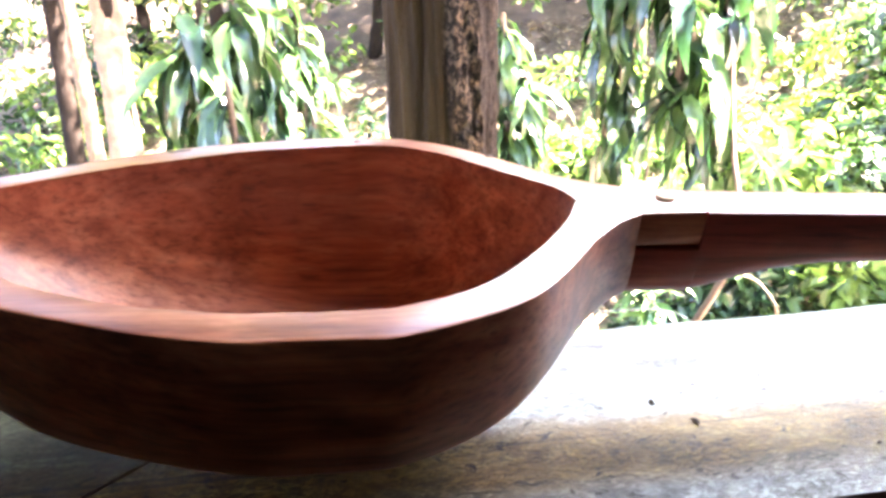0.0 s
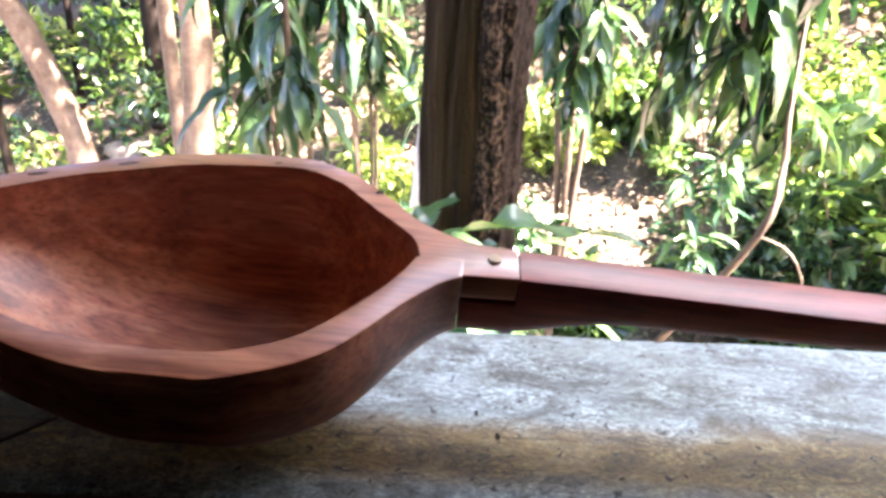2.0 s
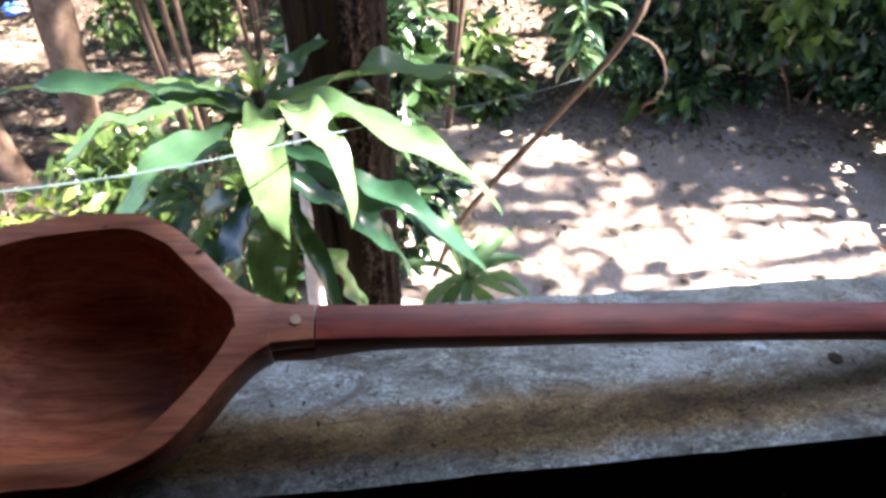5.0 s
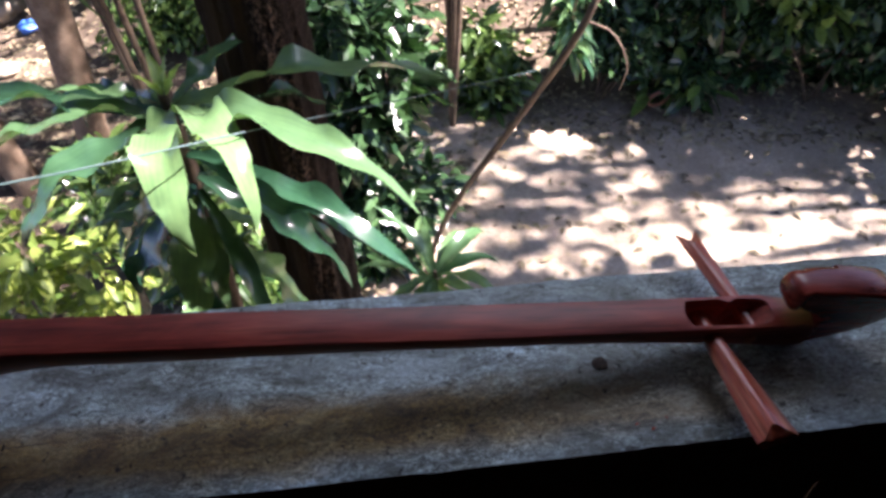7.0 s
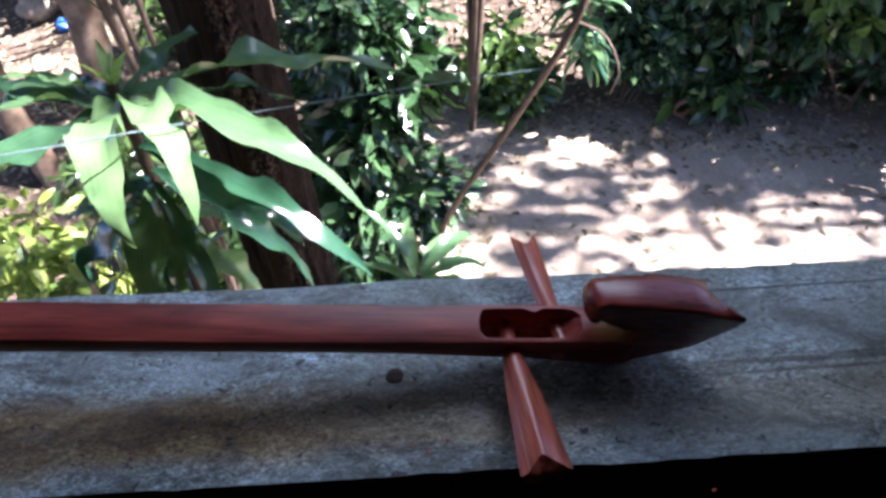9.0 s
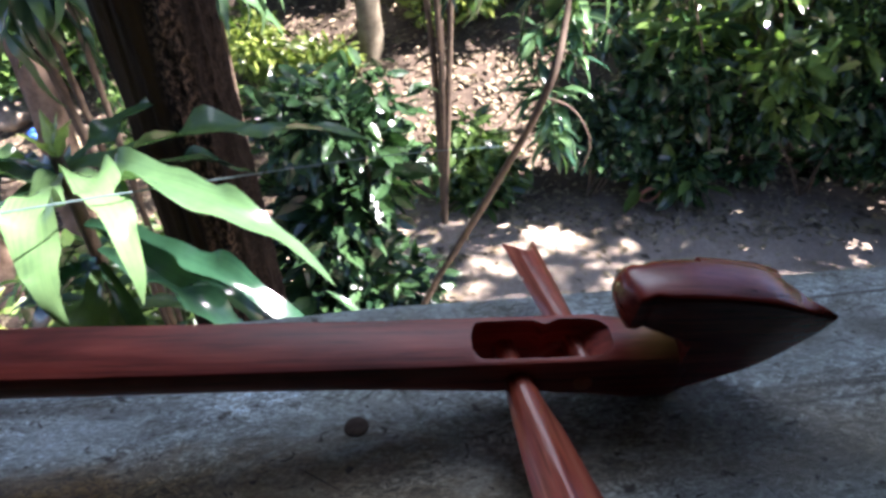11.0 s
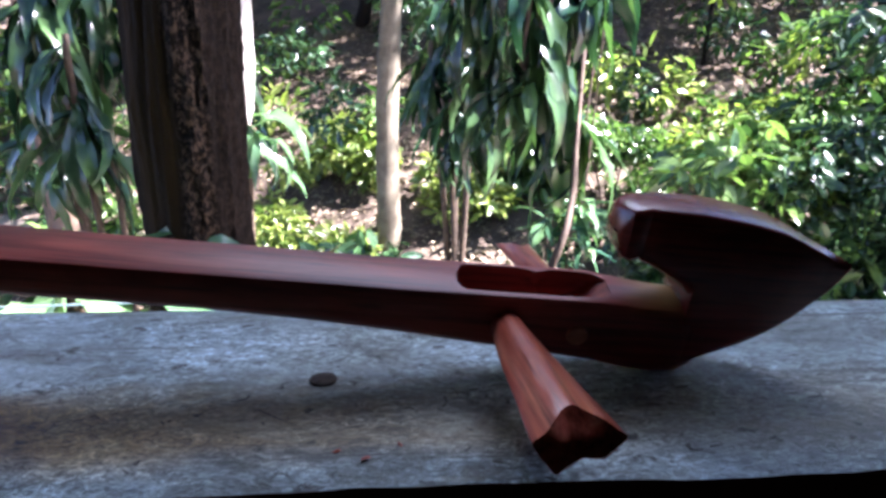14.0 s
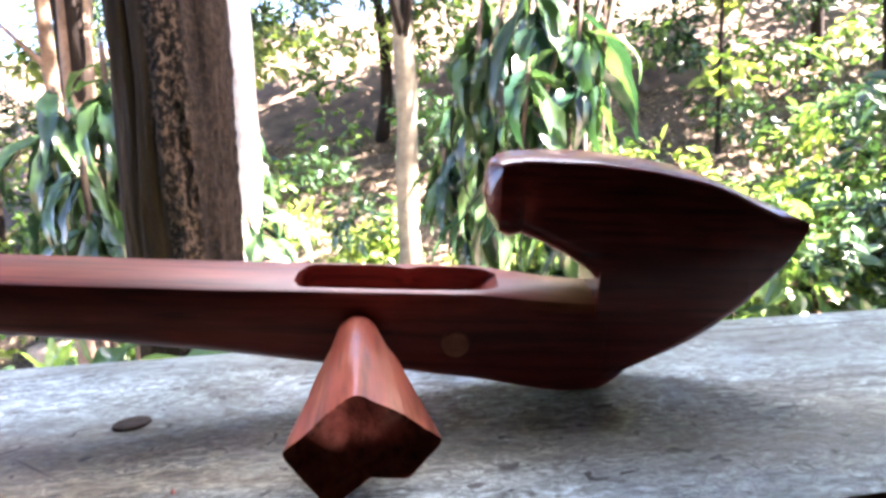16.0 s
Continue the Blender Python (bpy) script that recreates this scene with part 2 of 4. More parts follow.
MAT_SOIL = soil()
def bark():
    """Dark bark: smooth brown on one side, a strip of pale flakes, rough on the other."""
    m, nt, b = material("rough_bark", 0.9, 0.12)
    n = noise_tex(nt, coords(nt, (1, 1, 0.45)), 10, 6, 0.65)
    f = noise_tex(nt, coords(nt, (1, 1, 0.75)), 85, 4, 0.7)
    lines = noise_tex(nt, coords(nt, (30, 30, 0.8)), 1.0, 4, 0.6)
    sep = nt.nodes.new("ShaderNodeSeparateXYZ")
    nt.links.new(coords(nt), sep.inputs[0])
    off = []
    for k, v in ((0, 0.14), (1, -1.75)):
        a = nt.nodes.new("ShaderNodeMath")
        nt.links.new(sep.outputs[k], a.inputs[0])
        a.inputs[1].default_value = v
        off.append(a.outputs[0])
    ang = nt.nodes.new("ShaderNodeMath")
    ang.operation = "ARCTAN2"
    nt.links.new(off[1], ang.inputs[0])
    nt.links.new(off[0], ang.inputs[1])
    turn = nt.nodes.new("ShaderNodeMapRange")
    nt.links.new(ang.outputs[0], turn.inputs[0])
    turn.inputs[1].default_value, turn.inputs[2].default_value = -math.pi, math.pi
    wander = nt.nodes.new("ShaderNodeMath")
    wander.operation = "MULTIPLY_ADD"
    nt.links.new(n, wander.inputs[0])
    wander.inputs[1].default_value = 0.05
    nt.links.new(turn.outputs[0], wander.inputs[2])
    strip = ramp(nt, wander.outputs[0], [(0.308, (0, 0, 0)), (0.326, (0.9, 0.9, 0.9)), (0.388, (0.9, 0.9, 0.9)), (0.405, (0.12, 0.12, 0.12)), (0.62, (0.12, 0.12, 0.12)), (0.66, (0, 0, 0))])
    smooth_side = ramp(nt, wander.outputs[0], [(0.0, (1, 1, 1)), (0.300, (1, 1, 1)), (0.325, (0, 0, 0))])
    c = ramp(nt, n, [(0.3, (0.004, 0.003, 0.002)), (0.6, (0.014, 0.0095, 0.0065)), (0.75, (0.032, 0.022, 0.015))])
    c = mix(nt, 0.7, c, ramp(nt, f, [(0.35, (0.35, 0.35, 0.35)), (0.6, (1.3, 1.3, 1.3))]), "MULTIPLY")
    brown = ramp(nt, lines, [(0.3, (0.008, 0.004, 0.001)), (0.5, (0.020, 0.012, 0.004)), (0.7, (0.034, 0.021, 0.007))])
    c = mix(nt, smooth_side, c, brown)
    flake = ramp(nt, f, [(0.50, (0, 0, 0)), (0.56, (1, 1, 1))])
    c = mix(nt, mix(nt, 1.0, flake, strip, "MULTIPLY"), c, (0.070, 0.049, 0.032))
    nt.links.new(c, b.inputs["Base Color"])
    bump(nt, b, mix(nt, 0.5, f, lines), 0.9, 0.015)
    return m


MAT_BARK = bark()
MAT_BARK_PALE = plain("pale_bark", (0.09, 0.055, 0.032), (0.23, 0.165, 0.11), 7, 0.85, 50, 0.5, 0.01)
# bark whitened to put the sun's light into the slim trunk
MAT_BARK_SUNLIT = plain("sunlit_bark", (0.34, 0.31, 0.26), (0.62, 0.59, 0.54), 5, 0.8, 60, 0.4, 0.008)
MAT_BARK_GREY = plain("grey_bark", (0.085, 0.070, 0.045), (0.21, 0.18, 0.12), 4, 0.85, 50, 0.5, 0.01)
MAT_CANE = plain("cane", (0.045, 0.030, 0.020), (0.11, 0.08, 0.05), 12, 0.8, 60, 0.4, 0.005)
MAT_STONE = plain("stone", (0.15, 0.115, 0.08), (0.34, 0.275, 0.20), 5, 0.9)
MAT_NAIL = plain("rusty_nail", (0.045, 0.032, 0.026), (0.10, 0.074, 0.062), 200, 0.85, spec=0.15)
MAT_TERRA = plain("terracotta", (0.30, 0.12, 0.07), (0.42, 0.2, 0.12), 20, 0.8)
MAT_BLUE = plain("blue_plastic", (0.04, 0.12, 0.42), (0.06, 0.18, 0.55), 9, 0.4)
MAT_WIRE = plain("pale_cord", (0.03, 0.06, 0.058), (0.065, 0.105, 0.10), 30, 0.6)
MAT_BAMBOO = plain("dry_bamboo", (0.34, 0.26, 0.13), (0.5, 0.41, 0.24), 12, 0.6)
MAT_PEG_END = plain("peg_end_grain", (0.50, 0.19, 0.11), (0.66, 0.31, 0.19), 160, 0.4)
MAT_DOWEL = plain("dowel_wood", (0.52, 0.37, 0.25), (0.68, 0.52, 0.38), 90, 0.85, spec=0.1)


def leaf_material(name, deep, fresh, translucent, rough=0.38, per="object"):
    m, nt, b = material(name, rough, 0.5)
    if per == "object":
        rnd = nt.nodes.new("ShaderNodeObjectInfo").outputs["Random"]
    else:
        rnd = nt.nodes.new("ShaderNodeNewGeometry").outputs["Random Per Island"]
    c = ramp(nt, rnd, [(0.0, deep), (0.8, fresh), (1.0, tuple(1.3 * x for x in fresh))])
    n = noise_tex(nt, coords(nt), 18, 3, 0.6)
    c = mix(nt, 0.6, c, ramp(nt, n, [(0.3, (0.6, 0.65, 0.6)), (0.7, (1.15, 1.15, 1.0))]), "MULTIPLY")
    if per == "object":
        streak = noise_tex(nt, coords(nt, (4, 160, 4)), 1.0, 2, 0.5)
        c = mix(nt, 0.5, c, ramp(nt, streak, [(0.35, (0.75, 0.8, 0.75)), (0.65, (1.2, 1.15, 1.0))]), "MULTIPLY")
    nt.links.new(c, b.inputs["Base Color"])
    tr = nt.nodes.new("ShaderNodeBsdfTranslucent")
    tint = mix(nt, 1.0, c, (1.3, 1.5, 0.80), "MULTIPLY")
    nt.links.new(tint, tr.inputs[0])
    ms = nt.nodes.new("ShaderNodeMixShader")
    ms.inputs[0].default_value = translucent
    nt.links.new(b.outputs[0], ms.inputs[1])
    nt.links.new(tr.outputs[0], ms.inputs[2])
    nt.links.new(ms.outputs[0], nt.nodes["Material Output"].inputs[0])
    return m


MAT_LEAF = leaf_material("broad_leaf", (0.016, 0.056, 0.034), (0.085, 0.155, 0.070), 0.20, 0.20)
MAT_LEAF_DARK = leaf_material("hanging_leaf", (0.008, 0.030, 0.020), (0.050, 0.100, 0.036), 0.20, 0.26)
MAT_SMALL = leaf_material("small_leaf", (0.014, 0.042, 0.016), (0.105, 0.175, 0.045), 0.28, 0.24, "island")
MAT_SMALL_DARK = leaf_material("small_dark_leaf", (0.008, 0.025, 0.012), (0.032, 0.070, 0.026), 0.14, 0.26, "island")
MAT_SMALL_PALE = leaf_material("small_pale_leaf", (0.045, 0.090, 0.020), (0.23, 0.28, 0.065), 0.36, 0.34, "island")
MAT_CANOPY = leaf_material("canopy_leaf", (0.018, 0.045, 0.015), (0.050, 0.095, 0.028), 0.18, 0.45, "island")
MAT_LITTER = leaf_material("leaf_litter", (0.060, 0.043, 0.026), (0.32, 0.255, 0.165), 0.1, 0.7, "island")

# ---------------------------------------------------------------- mesh helpers
def finish(name, bm, mat, smooth=None):
    bmesh.ops.recalc_face_normals(bm, faces=bm.faces)
    me = bpy.data.meshes.new(name)
    bm.to_mesh(me)
    bm.free()
    me.materials.append(mat)
    if smooth is not None:
        me.polygons.foreach_set("use_smooth", [True] * len(me.polygons))
        me.set_sharp_from_angle(angle=radians(smooth))
    return me


def part(name, bm, mat, parent=None, label="", smooth=None, m=None):
    ob = new(name, finish(name, bm, mat, smooth))
    if parent is not None:
        ob.parent = parent
    if m is not None:
        ob.matrix_basis = m
    if label:
        ob["label"] = label
    return ob


def raw(name, verts, faces, mat, smooth=False):
    me = bpy.data.meshes.new(name)
    me.from_pydata(verts, [], faces)
    me.materials.append(mat)
    if smooth:
        me.polygons.foreach_set("use_smooth", [True] * len(me.polygons))
    return me


def box(bm, lo, hi):
    vs = [bm.verts.new((x, y, z)) for x in (lo[0], hi[0]) for y in (lo[1], hi[1]) for z in (lo[2], hi[2])]
    for f in ((0, 1, 3, 2), (4, 6, 7, 5), (0, 4, 5, 1), (2, 3, 7, 6), (0, 2, 6, 4), (1, 5, 7, 3)):
        bm.faces.new([vs[i] for i in f])


def tube(bm, pts, radii, sides=10, wob=0.0, seed=0, lobes=None, flaky=0.0, flakes=lambda th: 1.0):
    """A tapered limb through pts."""
    rings = []
    ref = Vector((0.13, 0.97, 0.21))
    for i, p in enumerate(pts):
        p = Vector(p)
        d = Vector(pts[min(i + 1, len(pts) - 1)]) - Vector(pts[max(i - 1, 0)])
        d.normalize()
        a = d.cross(ref).normalized()
        c = d.cross(a)
        ring = []
        for k in range(sides):
            th = 2 * math.pi * k / sides
            q = p + a * math.cos(th) + c * math.sin(th)
            r = radii[i] * (1 + wob * noise.noise((q.x * 7 + seed, q.y * 7, q.z * 3)))
            if lobes:
                r *= lobes(th)
            if flaky:
                r += flaky * flakes(th) * (abs(noise.noise((q.x * 26, q.y * 26, q.z * 11))) + 0.6 * noise.noise((q.x * 60, q.y * 60, q.z * 34)))
            ring.append(bm.verts.new(p + (a * math.cos(th) + c * math.sin(th)) * r))
        rings.append(ring)
    for r0, r1 in zip(rings, rings[1:]):
        for k in range(sides):
            bm.faces.new((r0[k], r0[(k + 1) % sides], r1[(k + 1) % sides], r1[k]))
    bm.faces.new(rings[0][::-1])
    bm.faces.new(rings[-1])


def smooth_path(pts, n):
    """Catmull-Rom through pts."""
    P = [Vector(p) for p in pts]
    P = [2 * P[0] - P[1], *P, 2 * P[-1] - P[-2]]
    out = []
    segs = len(P) - 3
    for i in range(n + 1):
        s = i / n * segs
        k = min(int(s), segs - 1)
        t = s - k
        a, b, c, d = P[k:k + 4]
        out.append(0.5 * (2 * b + (c - a) * t + (2 * a - 5 * b + 4 * c - d) * t * t + (3 * b - a - 3 * c + d) * t ** 3))
    return out


def curve_of(table, col):
    """A smooth function through a table's first column and column col."""
    xs = [r[0] for r in table]
    ys = [r[col] for r in table]

    def f(x):
        if x <= xs[0]:
            return ys[0]
        if x >= xs[-1]:
            return ys[-1]
        k = max(i for i in range(len(xs) - 1) if xs[i] <= x)
        def slope(i):
            if i == 0 or i == len(xs) - 1:
                j = min(max(i, 1), len(xs) - 1)
                return (ys[j] - ys[j - 1]) / (xs[j] - xs[j - 1])
            a = (ys[i] - ys[i - 1]) / (xs[i] - xs[i - 1])
            b = (ys[i + 1] - ys[i]) / (xs[i + 1] - xs[i])
            return 0.0 if a * b <= 0 else 2 * a * b / (a + b)
        h = xs[k + 1] - xs[k]
        t = (x - xs[k]) / h
        return ((1 + 2 * t) * (1 - t) ** 2 * ys[k] + t * (1 - t) ** 2 * h * slope(k)
                + t * t * (3 - 2 * t) * ys[k + 1] + t * t * (t - 1) * h * slope(k + 1))
    return f


# ---------------------------------------------------------------- the lute
LUTE = Matrix(((0.98389, -0.13296, 0.11948, 0.11400),
               (0.15407, 0.96967, -0.18972, 0.30350),
               (-0.09063, 0.20508, 0.97454, 1.11248),
               (0, 0, 0, 1)))


def loft(stations, n_out=26, n_in=22, round_edge=lambda x: 0.0012):
    """Sections along x. Each: x, front half, back half, top, depth, squareness, cavity or None.
    cavity: front half, back half, depth, squareness. The top is flat, with the cavity sunk into it."""
    bm = bmesh.new()
    rings = []
    for x, hf, hb, top, deep, sq, cav in stations:
        mid, half = (hb - hf) / 2, (hb + hf) / 2
        edge = round_edge(x)
        pts = [(mid + half - edge, top), (mid + half - 0.3 * edge, top - 0.3 * edge)]
        for k in range(n_out + 1):
            a = math.pi * k / n_out
            c, s = math.cos(a), math.sin(a)
            pts.append((mid + half * math.copysign(abs(c) ** (2 / sq), c), top - edge - (deep - edge) * abs(s) ** (2 / sq)))
        pts += [(mid - half + 0.3 * edge, top - 0.3 * edge), (mid - half + edge, top)]
        if cav:
            cf, cb, cd, cs = cav
            cm, ch = (cb - cf) / 2, (cb + cf) / 2
            for k in range(n_in + 1):
                a = math.pi * (1 - k / n_in)
                c, s = math.cos(a), math.sin(a)
                pts.append((cm + ch * math.copysign(abs(c) ** (2 / cs), c), top - cd * abs(s) ** (2 / cs)))
        else:
            pts += [(mid, top)] * (n_in + 1)
        rings.append([bm.verts.new((x, y, z)) for y, z in pts])
    n = len(rings[0])
    for r0, r1 in zip(rings, rings[1:]):
        for k in range(n):
            bm.faces.new((r0[k], r0[(k + 1) % n], r1[(k + 1) % n], r1[k]))
    bm.faces.new(rings[0][::-1])
    bm.faces.new(rings[-1])
    bmesh.ops.remove_doubles(bm, verts=bm.verts, dist=1e-5)
    return bm


lute = tagged(new("lute"), "unfinished red-brown wooden lute with an open bowl lying on the plank", "lute")
lute.matrix_world = LUTE

# x, front half width, back half width, depth, squareness
BOWL = [(-0.455, 0.019, 0.017, 0.032, 4.0), (-0.425, 0.020, 0.018, 0.034, 4.0), (-0.402, 0.025, 0.020, 0.044, 3.4),
        (-0.385, 0.036, 0.027, 0.058, 2.9), (-0.360, 0.056, 0.042, 0.080, 2.6), (-0.335, 0.077, 0.061, 0.097, 2.45), (-0.310, 0.092, 0.076, 0.108, 2.4),
        (-0.280, 0.104, 0.092, 0.1155, 2.35), (-0.240, 0.117, 0.1045, 0.1195, 2.3), (-0.200, 0.123, 0.112, 0.121, 2.3), (-0.160, 0.1225, 0.1125, 0.119, 2.3),
        (-0.130, 0.113, 0.101, 0.113, 2.3), (-0.105, 0.098, 0.080, 0.101, 2.35), (-0.085, 0.075, 0.058, 0.086, 2.5),
        (-0.065, 0.047, 0.036, 0.068, 2.8), (-0.048, 0.029, 0.026, 0.055, 3.6), (-0.036, 0.0205, 0.0205, 0.049, 5.0)]
HOLE = [(-0.3790, 0.003, 0.003, 0.004), (-0.372, 0.014, 0.010, 0.016), (-0.345, 0.042, 0.030, 0.042), (-0.310, 0.073, 0.054, 0.068), (-0.274, 0.091, 0.071, 0.085),
        (-0.240, 0.101, 0.085, 0.094), (-0.200, 0.1055, 0.0925, 0.098), (-0.165, 0.1045, 0.096, 0.097), (-0.130, 0.093, 0.080, 0.092), (-0.110, 0.0765, 0.060, 0.082),
        (-0.095, 0.058, 0.044, 0.068), (-0.080, 0.036, 0.029, 0.048), (-0.069, 0.015, 0.016, 0.026), (-0.0645, 0.003, 0.004, 0.006)]


def bowl_stations():
    fs = [curve_of(BOWL, c) for c in (1, 2, 3, 4)]
    hs = [curve_of(HOLE, c) for c in (1, 2, 3)]
    out = []
    xs = [x for x in np.arange(-0.455, -0.0361, 0.004)] + [-0.379, -0.377, -0.069, -0.0650, -0.067, -0.036]
    for x in sorted(xs):
        wob = 0.0006 * noise.noise((x * 60, 3.1, 0)) + 0.0010 * noise.noise((x * 22, 1.7, 0))
        wob2 = 0.0006 * noise.noise((x * 70, 8.1, 0)) + 0.0012 * noise.noise((x * 19, 5.7, 0))
        top = -0.0188 * max(0.0, -x - 0.05)
        hole = None
        if -0.3791 <= x <= -0.0645:
            chip = 0.0007 * noise.noise((x * 90, 4.4, 2))
            if -0.345 < x < -0.30:
                chip -= 0.0018 * max(0.0, noise.noise((x * 190, 2.4, 7)))
            hole = (hs[0](x) + chip, hs[1](x) - chip, hs[2](x), 2.6)
        out.append((x, fs[0](x) + wob, fs[1](x) + wob2, top, fs[2](x), fs[3](x), hole))
    out += [(-0.0355, 0.0190, 0.0190, 0.0, 0.0205, 6.0, None), (-0.018, 0.0175, 0.0165, 0.0, 0.0205, 6.0, None),
            (-0.0008, 0.0163, 0.0158, 0.0, 0.0205, 6.0, None)]
    return out


# rim: slightly paler and glossier than the bowl wood
MAT_RIM = red_wood("pale_rim_wood", (0.24, 0.078, 0.043), (0.45, 0.170, 0.098), (0.60, 0.29, 0.175), 0.34, coat=0.35, streak=0.6, spec=0.75)
bowl = part("bowl", loft(bowl_stations()), MAT_BOWL, lute, "hollowed boat-shaped bowl with a thick flat rim", 38)
bowl.data.materials.append(MAT_RIM)
for f in bowl.data.polygons:
    if f.normal.z > 0.97 and f.center.z > -0.0188 * max(0.0, -f.center.x - 0.05) - 0.0012:
        f.material_index = 1

# x, front, back, depth below the top
NECK = [(-0.035, 0.0168, 0.0165, 0.0490), (-0.010, 0.0166, 0.0163, 0.0498), (0.005, 0.0164, 0.0158, 0.0475), (0.022, 0.0164, 0.0156, 0.0420),
        (0.050, 0.0164, 0.0154, 0.0350), (0.080, 0.0166, 0.0152, 0.0312), (0.140, 0.0172, 0.0148, 0.0305), (0.230, 0.0180, 0.0140, 0.0270),
        (0.350, 0.0190, 0.0135, 0.0258), (0.450, 0.0195, 0.0130, 0.0270), (0.540, 0.0195, 0.0130, 0.0325), (0.600, 0.0195, 0.0132, 0.0390),
        (0.655, 0.0194, 0.0134, 0.0430), (0.690, 0.0195, 0.0135, 0.0472), (0.7030, 0.0194, 0.0134, 0.0462), (0.7160, 0.0150, 0.0100, 0.0380)]


def neck_stations():
    fs = [curve_of(NECK, c) for c in (1, 2, 3)]
    box_half = [(0.5825, 0.0045), (0.5840, 0.0085), (0.588, 0.0112), (0.630, 0.0118), (0.648, 0.0114), (0.657, 0.0098), (0.6620, 0.0055)]
    box_deep = [(0.5825, 0.014), (0.5840, 0.024), (0.588, 0.028), (0.625, 0.029), (0.638, 0.024), (0.652, 0.010), (0.6620, 0.001)]
    fw, fd = curve_of(box_half, 1), curve_of(box_deep, 1)
    out = []
    xs = [-0.035, -0.0005, 0.0004] + list(np.arange(0.006, 0.581, 0.008)) + [0.5824] + list(np.arange(0.5825, 0.6618, 0.0024)) + [0.6620, 0.6621, 0.67, 0.68, 0.69, 0.7030, 0.7095, 0.7160]
    for x in xs:
        top = -0.0208 if x < 0 else -0.0005 - 0.0040 * min(1.0, max(0.0, x - 0.25) / 0.3) - 0.002 * max(0.0, (x - 0.65) / 0.05)
        cav = None
        if 0.5825 <= x <= 0.66205:
            h = fw(x)
            cav = (h + 0.0042, h - 0.0015 - 0.0034 * math.exp(-((x - 0.626) / 0.005) ** 2), fd(x), 4.5)
            if h < 0.0050:
                cav = (h + 0.004, 0.0005, fd(x), 3.0)
        wob = 0.0004 * noise.noise((x * 30, 0.2, 0))
        out.append((x, fs[0](x) + wob, fs[1](x) + wob, top, fs[2](x) + top, 4.6 + 6.0 * min(1.0, max(0.0, (x - 0.62) / 0.06)), cav))
    return out


neck = part("neck", loft(neck_stations(), 20, 18, lambda x: 0.0014 + 0.008 * min(1.0, max(0.0, (x - 0.655) / 0.03))), MAT_NECK_SAP, lute, "long straight neck with a carved peg slot", 36)

# x, top, underside, half thickness, middle
HEAD = [(0.6550, 0.0385, 0.0270, 0.0060, -0.004, 2.4), (0.6565, 0.0435, 0.0225, 0.0115, -0.004, 2.6), (0.6600, 0.0462, 0.0180, 0.0142, -0.004, 3.0),
        (0.6640, 0.0472, 0.0164, 0.0148, -0.0035, 3.2), (0.6690, 0.0476, 0.0166, 0.0132, -0.003, 3.4), (0.6740, 0.0479, 0.0152, 0.0152, -0.003, 3.8),
        (0.6860, 0.0481, 0.0095, 0.0160, -0.003, 4.2), (0.6940, 0.0479, 0.0045, 0.0162, -0.003, 4.4), (0.6985, 0.0475, 0.0000, 0.0162, -0.003, 4.4),
        (0.7000, 0.0473, -0.0462, 0.0162, -0.003, 4.4), (0.7087, 0.0464, -0.0415, 0.0162, -0.003, 4.2), (0.7238, 0.0440, -0.0335, 0.0163, -0.003, 4.0),
        (0.7345, 0.0418, -0.0275, 0.0160, -0.0035, 3.6), (0.7445, 0.0385, -0.0205, 0.0146, -0.005, 3.2), (0.7555, 0.0335, -0.0110, 0.0108, -0.008, 2.8),
        (0.7645, 0.0295, -0.0010, 0.0068, -0.011, 2.4), (0.7715, 0.0268, 0.0105, 0.0032, -0.014, 2.2), (0.7760, 0.0248, 0.0225, 0.0007, -0.016, 2.0)]


def head_mesh():
    """Flat-sided sections with rounded corners; a crisp ridge between the front side and the top."""
    bm = bmesh.new()
    fs = [curve_of(HEAD, c) for c in (1, 2, 3, 4)]
    xs = sorted(set([r[0] for r in HEAD] + [float(x) for x in np.arange(0.7015, 0.7755, 0.0030)] + [float(x) for x in np.arange(0.676, 0.698, 0.004)]))
    rings = []
    for x in xs:
        top, low, half, mid = (f(x) for f in fs)
        beak = x < 0.66
        ring = []
        for sy, sz, r in ((1, 1, 0.0090), (-1, 1, 0.0095 if beak else 0.0028), (-1, -1, 0.0075), (1, -1, 0.0075)):
            r = min(r, half * 0.98, (top - low) * 0.48)
            a0 = {(1, 1): 0, (-1, 1): 90, (-1, -1): 180, (1, -1): 270}[sy, sz]
            for k in range(7):
                a = radians(a0 + 15 * k)
                y = sy * (half - r) + r * math.cos(a)
                z = (top - r if sz > 0 else low + r) + r * math.sin(a)
                if sz > 0:
                    z -= 0.0022 * max(0.0, -y / half) + 0.0030 * max(0.0, y / half)
                ring.append(bm.verts.new((x, mid + y, z)))
        rings.append(ring)
    n = len(rings[0])
    for r0, r1 in zip(rings, rings[1:]):
        for k in range(n):
            bm.faces.new((r0[k], r0[(k + 1) % n], r1[(k + 1) % n], r1[k]))
    bm.faces.new(rings[0][::-1])
    bm.faces.new(rings[-1])
    return bm


headstock = part("headstock", head_mesh(), MAT_NECK, lute, "hooked headstock ending in a point", 34)


